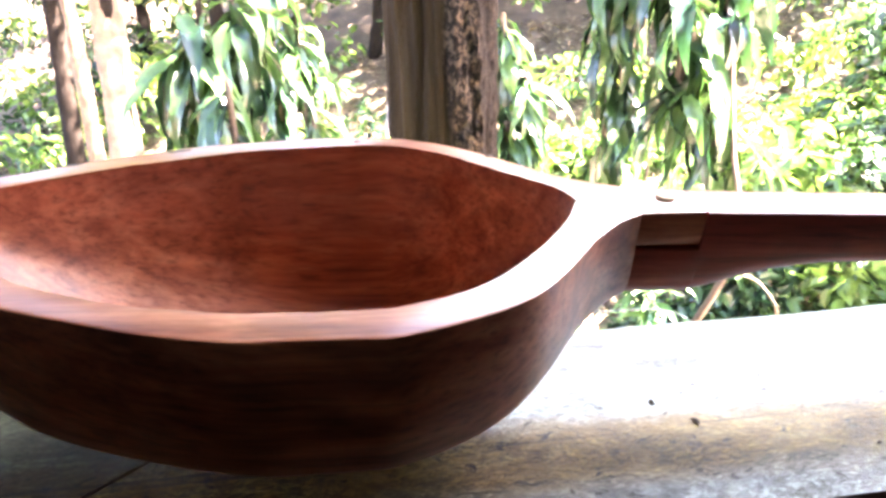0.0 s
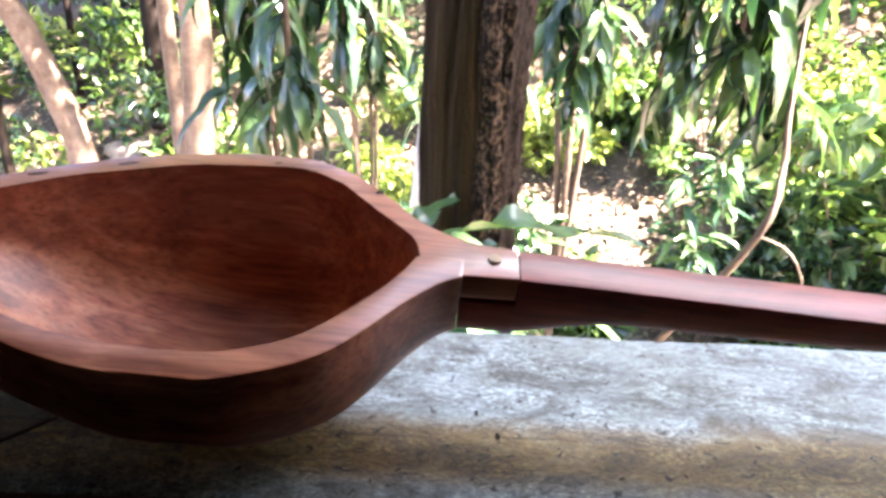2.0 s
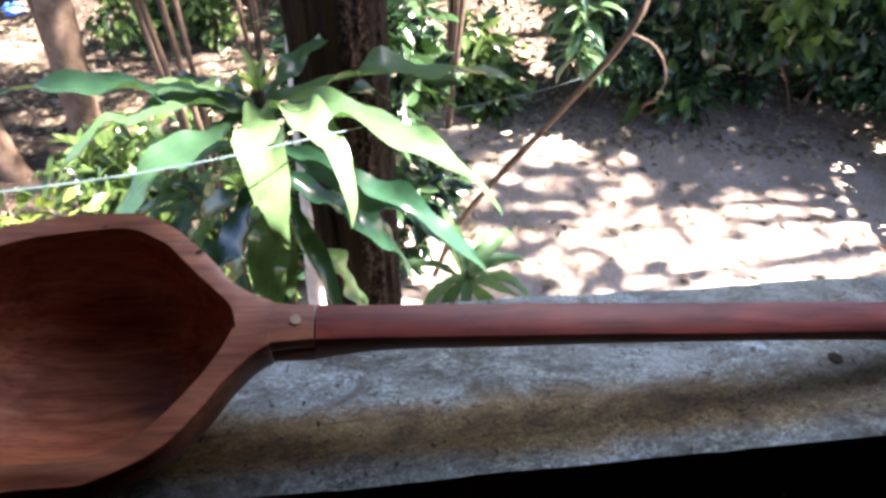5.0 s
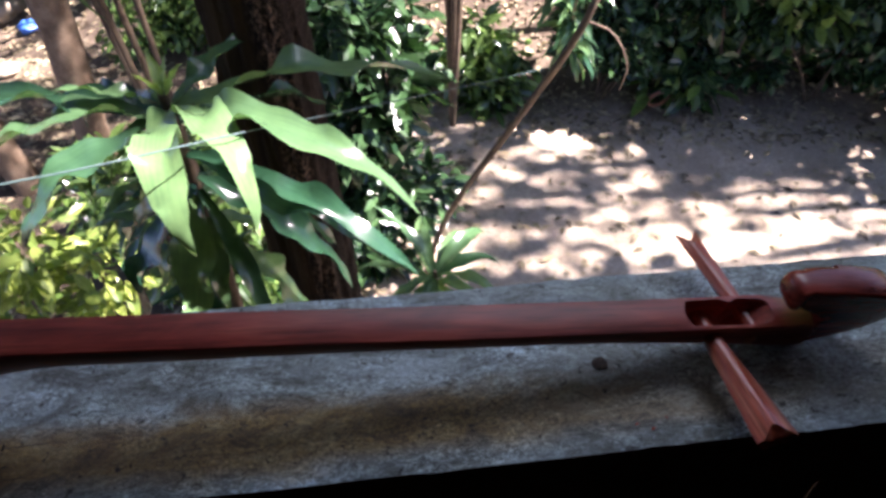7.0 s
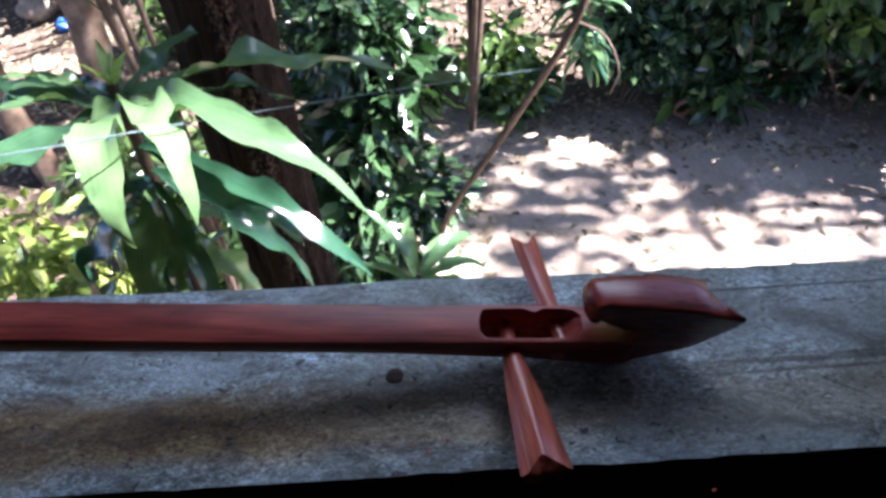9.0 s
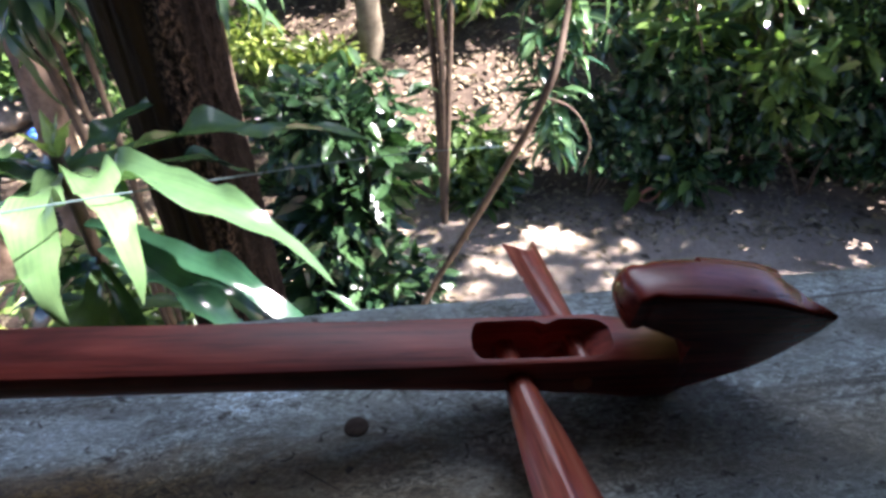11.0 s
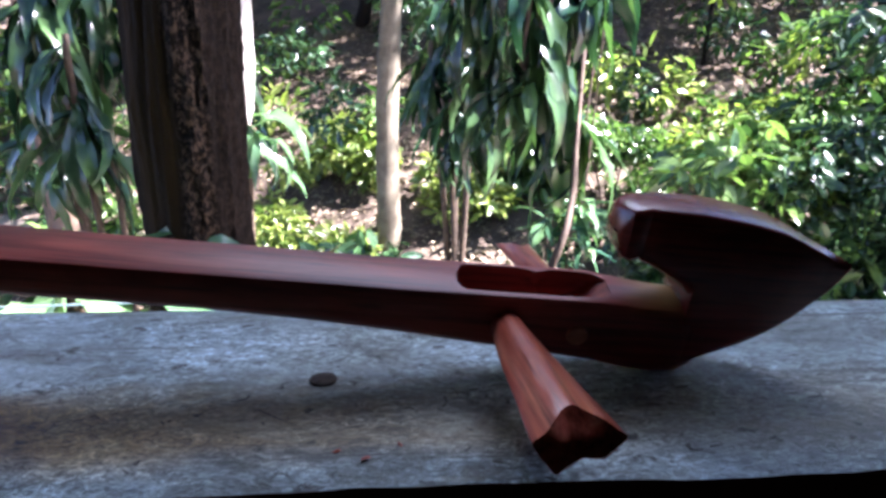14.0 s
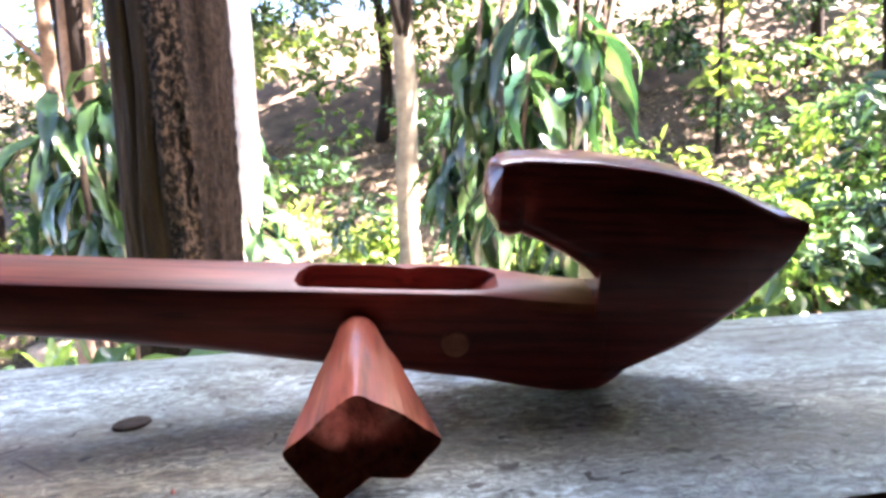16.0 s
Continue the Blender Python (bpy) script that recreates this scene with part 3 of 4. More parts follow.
def crest_mesh():
    """The blunt step along the far upper edge of the headstock."""
    bm = bmesh.new()
    top = curve_of(HEAD, 1)
    rings = []
    for x in np.linspace(0.700, 0.7485, 14):
        z = top(float(x)) - 0.0030
        rings.append([bm.verts.new((x, y, z + dz)) for y, dz in ((0.0020, -0.012), (0.0020, 0.0006), (0.0090, 0.0006), (0.0118, -0.0010), (0.0126, -0.0040), (0.0120, -0.012))])
    for r0, r1 in zip(rings, rings[1:]):
        for k in range(6):
            bm.faces.new((r0[k], r0[(k + 1) % 6], r1[(k + 1) % 6], r1[k]))
    bm.faces.new(rings[0][::-1])
    bm.faces.new(rings[-1])
    return bm


part("crest", crest_mesh(), MAT_NECK, headstock, "blunt step on the upper edge", 30)


def peg_mesh(corners, seed, notch=0.0, crown=0.009):
    """A friction peg along +x: a round shaft that widens into a faceted finger end. corners: angle and radius at the end, anticlockwise."""
    bm = bmesh.new()
    prof = [(-0.0305, 0.0064, 0), (-0.006, 0.0064, 0.0), (0.0, 0.0072, 0.0), (0.003, 0.0078, 0.04), (0.016, 0.0080, 0.18), (0.032, 0.0082, 0.40),
            (0.050, 0.0082, 0.57), (0.068, 0.0080, 0.73), (0.084, 0.0080, 0.88), (0.100, 0.0080, 1.0)]
    f1, f2 = curve_of(prof, 1), curve_of(prof, 2)
    xs = [-0.0305, -0.015] + [float(x) for x in np.arange(0.0, 0.1001, 0.005)]
    angles, radii = [], []
    for (a1, r1), (a2, r2) in zip(corners, corners[1:] + [(corners[0][0] + 2 * math.pi, corners[0][1])]):
        for k in range(10):
            a = a1 + (a2 - a1) * k / 10
            straight = r1 * r2 * math.sin(a2 - a1) / (r1 * math.sin(a - a1) + r2 * math.sin(a2 - a))
            angles.append(a)
            radii.append(straight)
    n = len(angles)
    radii = [(radii[k - 1] + 2 * radii[k] + radii[(k + 1) % n]) / 4 for k in range(n)]
    rings = []
    for x in xs:
        r, w = f1(x), f2(x)
        ring = []
        for th, far in zip(angles, radii):
            rr = r * (1 - w) + w * far + 0.00025 * noise.noise((x * 60, math.cos(th) * 3 + seed, math.sin(th) * 3))
            end = max(0.0, (x - 0.05) / 0.05)
            pull = -crown * end ** 2 * max(0.0, math.sin(th)) - notch * end ** 2 * abs(math.sin(th)) ** 0.7
            ring.append(bm.verts.new((x + pull, rr * math.cos(th), rr * math.sin(th))))
        rings.append(ring)
    for r0, r1 in zip(rings, rings[1:]):
        for k in range(n):
            bm.faces.new((r0[k], r0[(k + 1) % n], r1[(k + 1) % n], r1[k]))
    bm.faces.new(rings[0][::-1])
    inner = [bm.verts.new((v.co.x * 0.45 + 0.1000 * 0.55 - 0.5 * notch, v.co.y * 0.5, v.co.z * 0.5 - 0.003)) for v in rings[-1]]
    tip = bm.verts.new((0.1005 - notch, 0, -0.004))
    for k in range(n):
        bm.faces.new((rings[-1][k], rings[-1][(k + 1) % n], inner[(k + 1) % n], inner[k]))
        bm.faces.new((inner[k], inner[(k + 1) % n], tip))
    return bm


def aim(frm, to, up=(0, 0, 1), roll=0.0):
    """Local x from frm to to, local z near up."""
    x = (Vector(to) - Vector(frm)).normalized()
    y = Vector(up).cross(x).normalized()
    z = x.cross(y)
    m = Matrix((x, y, z)).transposed().to_4x4()
    m.translation = frm
    return m @ pose(0, 0, 0, roll, 0, 0)


PEG_LABEL = "lighter orange-brown carved tuning peg with a flared end"
part("tuning_peg", peg_mesh([(0.33, 0.0122), (1.42, 0.0068), (2.80, 0.0080), (3.34, 0.0162), (4.41, 0.0178), (5.11, 0.0106), (5.60, 0.0168), (6.21, 0.0212)], 1), MAT_PEG, lute, PEG_LABEL, 24,
     aim((0.608, -0.0190, -0.0215), (0.6175, -0.122, 0.0020)))
part("tuning_peg", peg_mesh([(0.05, 0.0140), (0.9, 0.0075), (2.2, 0.0070), (3.15, 0.0120), (4.2, 0.0085), (5.3, 0.0080)], 2, 0.011), MAT_PEG, lute, PEG_LABEL, 24,
     aim((0.6455, 0.0125, -0.0255), (0.6335, 0.114, -0.0430)))


def disc(r, h, n=18, dome=0.0):
    bm = bmesh.new()
    lo = [bm.verts.new((r * math.cos(2 * math.pi * k / n), r * math.sin(2 * math.pi * k / n), 0)) for k in range(n)]
    hi = [bm.verts.new((0.93 * v.co.x, 0.93 * v.co.y, h)) for v in lo]
    top = bm.verts.new((0, 0, h + dome))
    for k in range(n):
        j = (k + 1) % n
        bm.faces.new((lo[k], lo[j], hi[j], hi[k]))
        bm.faces.new((hi[k], hi[j], top))
    bm.faces.new(lo[::-1])
    return bm


for x, y, r, w in ((-0.099, 0.069, 0.0020, 1.6), (-0.330, 0.0405, 0.0016, 4.0), (-0.281, 0.0685, 0.0014, 5.0), (-0.180, 0.0950, 0.0010, 3.0)):
    part("nick", disc(r, 0.0004, 10, 0.0001), MAT_NAIL, bowl, "small dark nick in the rim", None, pose(x, y, 0.0002, 0, 0, 28) @ Matrix.Diagonal((w, 1, 1, 1)))
part("dowel_pin", disc(0.0048, 0.0022, 14, 0.0006), MAT_DOWEL, bowl, "pale round dowel end", 40, pose(-0.016, 0.001, -0.0005))
part("peg_end", disc(0.0055, 0.0022, 20, 0.0012), MAT_PEG_END, neck, "round end of the far peg", 40,
     pose(0.6455, -0.0191, -0.0250, 90, 0, 0))

# ---------------------------------------------------------------- the plank rail
def front_edge(x):
    return 0.1945 + 0.155 * x


def back_edge(x):
    return 0.402 + 0.137 * x


def plank_mesh(x0, x1, skew0, skew1, seed):
    """A thick board between the two edge lines, in its own frame turned with the front edge."""
    bm = bmesh.new()
    nx, ny, thick = int((x1 - x0) / 0.012), 16, 0.062
    ang = math.atan(0.155)
    to_local = pose(0, front_edge(0), 1.0, 0, 0, math.degrees(ang)).inverted()
    grid = {}
    for i in range(nx + 1):
        for j in range(ny + 1):
            f = j / ny
            s = i / nx
            x = x0 + (x1 - x0) * s
            x += (1 - s) * skew0 * f + s * skew1 * f
            y = front_edge(x) * (1 - f) + back_edge(x) * f
            edge = min(f, 1 - f) * ny
            if edge == 0:
                y += (0.0025 * noise.noise((x * 9, f * 5 + seed, 0)) + 0.0012 * noise.noise((x * 45, f * 5, seed)))
            z = 1.0 + 0.0012 * noise.noise((x * 8, y * 25, seed)) - (0.0035 if edge == 0 else 0.0008 if edge == 1 else 0)
            grid[i, j] = bm.verts.new(to_local @ Vector((x, y, z)))
    low = {}
    for (i, j), v in grid.items():
        if i in (0, nx) or j in (0, ny):
            low[i, j] = bm.verts.new(v.co + Vector((0, 0, -thick)))
    for i in range(nx):
        for j in range(ny):
            bm.faces.new((grid[i, j], grid[i + 1, j], grid[i + 1, j + 1], grid[i, j + 1]))
        for j in (0, ny):
            bm.faces.new((grid[i, j], grid[i + 1, j], low[i + 1, j], low[i, j]))
        bm.faces.new((low[i, 0], low[i + 1, 0], low[i + 1, ny], low[i, ny]))
    for j in range(ny):
        for i in (0, nx):
            bm.faces.new((grid[i, j], grid[i, j + 1], low[i, j + 1], low[i, j]))
    return bm


RAIL_POSE = pose(0, front_edge(0), 1.0, 0, 0, math.degrees(math.atan(0.155)))
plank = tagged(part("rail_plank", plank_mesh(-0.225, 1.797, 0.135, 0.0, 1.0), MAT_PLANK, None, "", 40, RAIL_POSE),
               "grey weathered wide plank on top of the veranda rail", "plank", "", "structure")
plank_left = tagged(part("rail_plank", plank_mesh(-1.327, -0.2275, 0.0, 0.135, 5.0), MAT_PLANK_STAINED_SHADED, None, "", 40, RAIL_POSE),
                    "darker stained plank with painted shade, butted against the long one", "plank", "", "structure")
# front faces and undersides coloured dark to hold the veranda's shade
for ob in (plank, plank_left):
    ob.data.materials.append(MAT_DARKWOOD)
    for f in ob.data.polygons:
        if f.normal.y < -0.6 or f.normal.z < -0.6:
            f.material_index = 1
nail = tagged(part("nail_head", disc(0.0074, 0.0012, 20, 0.0005), MAT_NAIL, None, "", 40, pose(0.619, 0.376, 1.0)),
              "dark rusty nail head in the plank", "nail")

def chip(rng, size):
    bm = bmesh.new()
    bmesh.ops.create_icosphere(bm, subdivisions=1, radius=1.0)
    for v in bm.verts:
        k = 1 + 0.4 * rng.normal()
        v.co = Vector((v.co.x * size * k, v.co.y * size * 0.45 * k, max(-0.1, v.co.z) * size * 0.3))
    return bm


R = np.random.default_rng(3)
for x, y, sz, red in ((0.092, 0.295, 0.0034, 0), (0.109, 0.275, 0.0036, 0), (0.187, 0.252, 0.0022, 0), (0.337, 0.270, 0.0020, 0), (0.655, 0.311, 0.0030, 1), (0.642, 0.315, 0.0022, 1),
                      (0.668, 0.322, 0.0016, 1), (0.160, 0.325, 0.0020, 0), (0.275, 0.300, 0.0018, 0), (0.225, 0.262, 0.0020, 0), (0.855, 0.300, 0.0026, 1), (0.560, 0.330, 0.0016, 0)):
    ob = part("wood_crumb", chip(R, sz), MAT_PEG if red else MAT_NAIL, None, "", None, pose(x, y, 1.0008, 0, 0, R.uniform(0, 180)))
    tagged(ob, "small red wood shaving on the plank" if red else "small dark crumb of bark on the plank", "crumb", "crumbs on the plank")

# boards of the parapet under the plank, with narrow gaps
def parapet_board(w, h, t):
    bm = bmesh.new()
    box(bm, (0, 0, -h), (w, t, 0))
    return bm


SLITS = [(-1.06, -1.053), (-0.80, -0.793), (-0.52, -0.513), (-0.30, -0.293), (-0.163, -0.135), (0.046, 0.054), (0.250, 0.257), (0.506, 0.533), (0.702, 0.708), (0.950, 0.957), (1.20, 1.207), (1.45, 1.457)]
parapet = tagged(new("wall_parapet"), "dark board parapet under the plank", "parapet", "", "structure")
parapet.matrix_world = RAIL_POSE
bm = bmesh.new()
box(bm, (-1.31, 0.046, -0.222), (1.74, 0.073, -0.064))
bmesh.ops.bevel(bm, geom=bm.edges[:], offset=0.003, segments=2, affect="EDGES")
part("fascia", bm, MAT_DARKWOOD, parapet, "horizontal board under the plank")
for a, b in zip([-1.31] + [q for p, q in SLITS], [p for p, q in SLITS] + [1.74]):
    part("board", parapet_board(b - a, 0.83, 0.022), MAT_DARKWOOD, parapet, "", None, pose(a, 0.075, -0.066))

# ---------------------------------------------------------------- the veranda round the camera
def slab(name, lo, hi, mat, label, cat):
    bm = bmesh.new()
    box(bm, lo, hi)
    return tagged(part(name, bm, mat), label, cat, "", "structure")


# unseen enclosure; walls and roof added to block sun and sky light
slab("floor", (-1.45, -2.6, 0.02), (1.80, 0.70, 0.10), MAT_WALL, "dark wooden veranda floor", "floor")
slab("wall_back", (-1.45, -2.72, 0.10), (1.80, -2.6, 2.6), MAT_WALL_BACK, "unseen brown board wall behind the veranda that bounces light", "wall")
slab("wall_base", (-1.45, -2.72, -3.6), (1.92, 0.62, 0.018), MAT_WALL, "dark base wall under the veranda", "wall")
slab("wall_left", (-1.45, -2.60, 0.10), (-1.33, 0.75, 2.6), MAT_WALL, "unseen dark board side wall added to block light", "wall")
slab("wall_right", (1.80, -2.60, 0.10), (1.92, 0.90, 4.2), MAT_WALL, "unseen dark board side wall added to block light", "wall")
bm = bmesh.new()
for dz in (0.0, 0.12):
    for p in ((-7.0, 0.74, 2.70), (1.80, 0.74, 2.70), (1.80, -2.9, 7.0), (-7.0, -2.9, 7.0)):
        bm.verts.new((p[0], p[1], p[2] + dz))
bm.verts.ensure_lookup_table()
for q in ((0, 1, 2, 3), (4, 5, 6, 7), (0, 1, 5, 4), (1, 2, 6, 5), (2, 3, 7, 6), (3, 0, 4, 7)):
    bm.faces.new([bm.verts[k] for k in q])
tagged(part("roof", bm, MAT_WALL), "unseen steep dark roof added to block sky light", "roof", "", "structure")
slab("ceiling", (-1.45, -2.8, 2.6), (1.80, 0.76, 2.68), MAT_WALL, "unseen brown boarded veranda roof that shades the plank", "ceiling")

bm = bmesh.new()
tube(bm, [(1.092 + 0.002 * math.sin(2 * k), 0.462, 1.0 + 1.62 * k / 10) for k in range(11)], [0.054 - 0.0006 * k for k in range(11)], 24, 0.06, 4)
tagged(part("veranda_post", bm, MAT_DARKWOOD, None, "", 60), "round dark wooden post standing on the rail plank", "post", "", "structure")

# ---------------------------------------------------------------- ground
def ground_z(x, y):
    rise = max(0.0, y - 8.6 + 0.12 * x)
    z = -3.4 + 0.62 * rise * (rise / (rise + 1.6)) if rise else -3.4
    z = min(z, 9.0)
    return z + 0.10 * noise.noise((x * 0.5, y * 0.5, 0)) + 0.03 * noise.noise((x * 2.3, y * 2.3, 1))


def ground_mesh():
    xs = np.concatenate([np.linspace(-400, -40, 10), np.linspace(-32, 32, 129), np.linspace(40, 400, 10)])
    ys = np.concatenate([np.linspace(-400, -20, 8), np.linspace(-10, 44, 109), np.linspace(60, 400, 8)])
    vs = [(float(x), float(y), ground_z(float(x), float(y))) for y in ys for x in xs]
    w = len(xs)
    fs = [(j * w + i, j * w + i + 1, (j + 1) * w + i + 1, (j + 1) * w + i) for j in range(len(ys) - 1) for i in range(w - 1)]
    return raw("ground", vs, fs, MAT_SOIL, True)


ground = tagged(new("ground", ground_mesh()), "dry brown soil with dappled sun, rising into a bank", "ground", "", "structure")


# ---------------------------------------------------------------- leaves
def leaf_quads(centres, dirs, ups, length, width, full=False):
    """Leaves folded on the midrib, as arrays of verts and faces; full ones have a rounder outline."""
    c, d, u = (np.asarray(a, float) for a in (centres, dirs, ups))
    d /= np.linalg.norm(d, axis=1, keepdims=True)
    s = np.cross(d, u)
    s /= np.linalg.norm(s, axis=1, keepdims=True) + 1e-9
    n = np.cross(s, d)
    L, Wd = np.asarray(length)[:, None], np.asarray(width)[:, None]
    if not full:
        rim = ((0.45, 0.5),)
    else:
        rim = ((0.22, 0.36), (0.52, 0.50), (0.80, 0.30))
    pts = [c, c + d * L - n * L * 0.20]
    for a, w in rim:
        bend = -n * L * 0.20 * a * a
        pts += [c + d * L * a + s * Wd * w + n * Wd * 0.16 + bend, c + d * L * a + bend * 0.8, c + d * L * a - s * Wd * w + n * Wd * 0.16 + bend]
    m = len(pts)
    v = np.stack(pts, 1).reshape(-1, 3)
    k = np.arange(len(c))[:, None] * m
    last = m - 3
    faces = [[0, 2, 3], [0, 3, 4], [last, 1, last + 1], [last + 1, 1, last + 2]]
    for q in range(2, last, 3):
        faces += [[q, q + 3, q + 4], [q, q + 4, q + 1], [q + 1, q + 4, q + 5], [q + 1, q + 5, q + 2]]
    f = np.concatenate([k + q for q in faces], 0)
    return v, f


def leaf_cloud(name, rng, blobs, per, size, mat, flat=0.4, full=False):
    """Leaves scattered through ellipsoids (centre, radii), denser towards their skins."""
    cs, ds = [], []
    for (cx, cy, cz), (rx, ry, rz), dens in blobs:
        n = int(per * dens)
        d = rng.normal(size=(n, 3))
        d /= np.linalg.norm(d, axis=1, keepdims=True)
        r = rng.uniform(0.25, 1.0, (n, 1)) ** 0.6
        cs.append(d * r * [rx, ry, rz] + [cx, cy, cz])
        ds.append(d * [1, 1, 0.4] + rng.normal(size=(n, 3)) * 0.6 + [0, 0, -0.25])
    c, d = np.concatenate(cs), np.concatenate(ds)
    up = rng.normal(size=c.shape) * (1 - flat) + [0, 0, 1]
    L = size * rng.uniform(0.6, 1.3, len(c))
    v, f = leaf_quads(c, d, up, L, L * rng.uniform(0.34, 0.52, len(c)), full)
    me = bpy.data.meshes.new(name)
    me.from_pydata(v.tolist(), [], f.tolist())
    me.materials.append(mat)
    return me


def strap_leaf(name, length, width, droop, wave, mat, seg=12, seed=0):
    """A long pointed leaf from the origin along +x, arching down, folded on its midrib, with rippled edges."""
    vs, fs = [], []
    x = z = side = 0.0
    ang = 0.0
    for i in range(seg + 1):
        t = i / seg
        w = width * 0.5 * (0.28 + 0.72 * (t / 0.42) ** 0.8 if t < 0.42 else max(0.02, ((1 - t) / 0.58) ** 0.85))
        wv = wave * w
        a = wv * (math.sin(t * 17 + seed) + 0.6 * math.sin(t * 31 + 2 * seed))
        b = wv * (math.sin(t * 15 + 2.1 * seed + 1.3) + 0.6 * math.sin(t * 28 + seed))
        fold = 0.36 * w
        vs += [(x, side + w, z + fold + a), (x, side + 0.5 * w, z + 0.32 * fold + 0.4 * a), (x, side, z), (x, side - 0.5 * w, z + 0.32 * fold + 0.4 * b), (x, side - w, z + fold + b)]
        ang -= droop / seg * (0.4 + 1.2 * t) + 0.10 * math.sin(t * 9 + seed * 1.7) / seg * 4
        side += 0.10 * length / seg * math.sin(t * 4 + seed)
        x += length / seg * math.cos(ang)
        z += length / seg * math.sin(ang)
    for i in range(seg):
        a, b = 5 * i, 5 * (i + 1)
        fs += [(a + k, a + k + 1, b + k + 1, b + k) for k in range(4)]
    return raw(name, vs, fs, mat, True)


def rosette(rng, plant, centre, meshes, count, pitch, spread, scale):
    """Leaves round a cane tip, each a part of its stem."""
    for i in range(count):
        ob = new("leaf", meshes[int(rng.integers(len(meshes)))])
        ob.parent = plant
        s = scale * rng.uniform(0.75, 1.15)
        az = i * 137.5 + rng.uniform(-25, 25)
        lift = rng.uniform(0, spread)
        m = pose(centre[0], centre[1], centre[2] - lift, 0, -rng.uniform(*pitch), az) @ pose(0.012, 0, 0, rng.uniform(-25, 25), 0, 0)
        ob.matrix_basis = m @ Matrix.Diagonal((s, s, s, 1))


def dracaena(label, base, heads, meshes, count, pitch, spread, scale, seed, cane=0.014):
    rng = np.random.default_rng(seed)
    plant = tagged(new("dracaena_plant"), label, "plant", "strap-leaved plants")
    for hx, hy, hz in heads:
        bm = bmesh.new()
        mid = ((base[0] * 0.6 + hx * 0.4) + 0.05, (base[1] * 0.6 + hy * 0.4), base[2] * 0.5 + hz * 0.5)
        pts = smooth_path([base, mid, (hx, hy, hz - 0.3), (hx, hy, hz + 0.02)], 14)
        tube(bm, pts, [cane * (1.5 - 0.6 * i / 14) for i in range(15)], 8, 0.2, seed)
        stem = part("stem", bm, MAT_CANE, plant, "", 60)
        rosette(rng, stem, (hx, hy, hz), meshes, count, pitch, spread, scale)
    return plant


BROAD = [strap_leaf("leaf_broad", 0.46, 0.085, d, 0.22, MAT_LEAF, 12, s) for d, s in ((1.0, 0), (1.5, 1), (2.0, 2), (0.7, 3))]
HANG = [strap_leaf("leaf_hanging", n, b, d, 0.25, MAT_LEAF_DARK, 12, s) for n, b, d, s in ((0.54, 0.098, 1.1, 0), (0.46, 0.088, 1.7, 1), (0.40, 0.080, 2.2, 2), (0.50, 0.094, 1.4, 4))]

MAT_YOUNG = leaf_material("young_leaf", (0.20, 0.30, 0.10), (0.30, 0.40, 0.14), 0.35, 0.3)
PLANT = (-0.285, 1.39, 0.645)
big = tagged(new("dracaena_plant"), "large strap-leaved plant with glossy green leaves below the rail", "plant", "strap-leaved plants")
bm = bmesh.new()
tube(bm, smooth_path([(-0.34, 1.46, -3.4), (-0.36, 1.45, -1.2), (-0.31, 1.42, 0.2), (PLANT[0], PLANT[1], PLANT[2] + 0.05)], 18), [0.024 - 0.0005 * i for i in range(19)], 9, 0.15, 3)
big_stem = part("stem", bm, MAT_CANE, big, "", 60)
# azimuth, lift, length, width, droop, drop along the stem
MAIN_LEAVES = [(279, 18, 0.48, 0.130, 2.3, 0.00), (320, 22, 0.50, 0.100, 2.2, 0.00), (346, 18, 0.74, 0.110, 1.45, 0.01), (341, -6, 0.74, 0.112, 1.05, 0.12), (16, 14, 0.78, 0.100, 0.75, 0.00),
               (58, 28, 0.40, 0.062, 0.9, 0.00), (204, 18, 0.62, 0.095, 1.5, 0.01), (224, 8, 0.60, 0.100, 1.7, 0.03), (182, 20, 0.74, 0.100, 0.85, 0.03), (196, 34, 0.26, 0.050, 0.6, -0.01),
               (240, -26, 0.52, 0.115, 1.2, 0.22), (262, -40, 0.50, 0.125, 0.9, 0.26), (310, -46, 0.58, 0.060, 0.5, 0.24), (286, -62, 0.34, 0.072, 0.5, 0.34), (36, 10, 0.56, 0.085, 1.4, 0.05),
               (92, -2, 0.60, 0.095, 1.2, 0.05), (128, 0, 0.62, 0.095, 1.1, 0.04), (155, 8, 0.60, 0.090, 1.3, 0.03), (355, -28, 0.60, 0.095, 0.9, 0.20), (20, -30, 0.56, 0.090, 0.9, 0.26),
               (222, -30, 0.50, 0.090, 0.9, 0.34), (180, -24, 0.52, 0.085, 1.0, 0.26), (140, -16, 0.52, 0.090, 1.1, 0.20), (352, -50, 0.50, 0.095, 0.6, 0.42), (250, -56, 0.46, 0.085, 0.6, 0.48),
               (120, 62, 0.12, 0.036, 0.5, -0.03), (240, 68, 0.11, 0.034, 0.4, -0.03), (350, 60, 0.14, 0.036, 0.5, -0.03), (40, 78, 0.10, 0.030, 0.3, -0.04)]
for k, (az, lift, length, width, droop, drop) in enumerate(MAIN_LEAVES):
    young = lift > 55
    ob = new("leaf", strap_leaf("leaf_broad", length, width, droop, 0.20 if young else 0.50, MAT_YOUNG if young else MAT_LEAF, 30, 1.7 * k))
    ob.parent = big_stem
    ob.matrix_basis = pose(PLANT[0], PLANT[1], PLANT[2] - drop, 0, -lift, az) @ pose(0.012, 0, 0, 12 * math.sin(az), 0, 0)
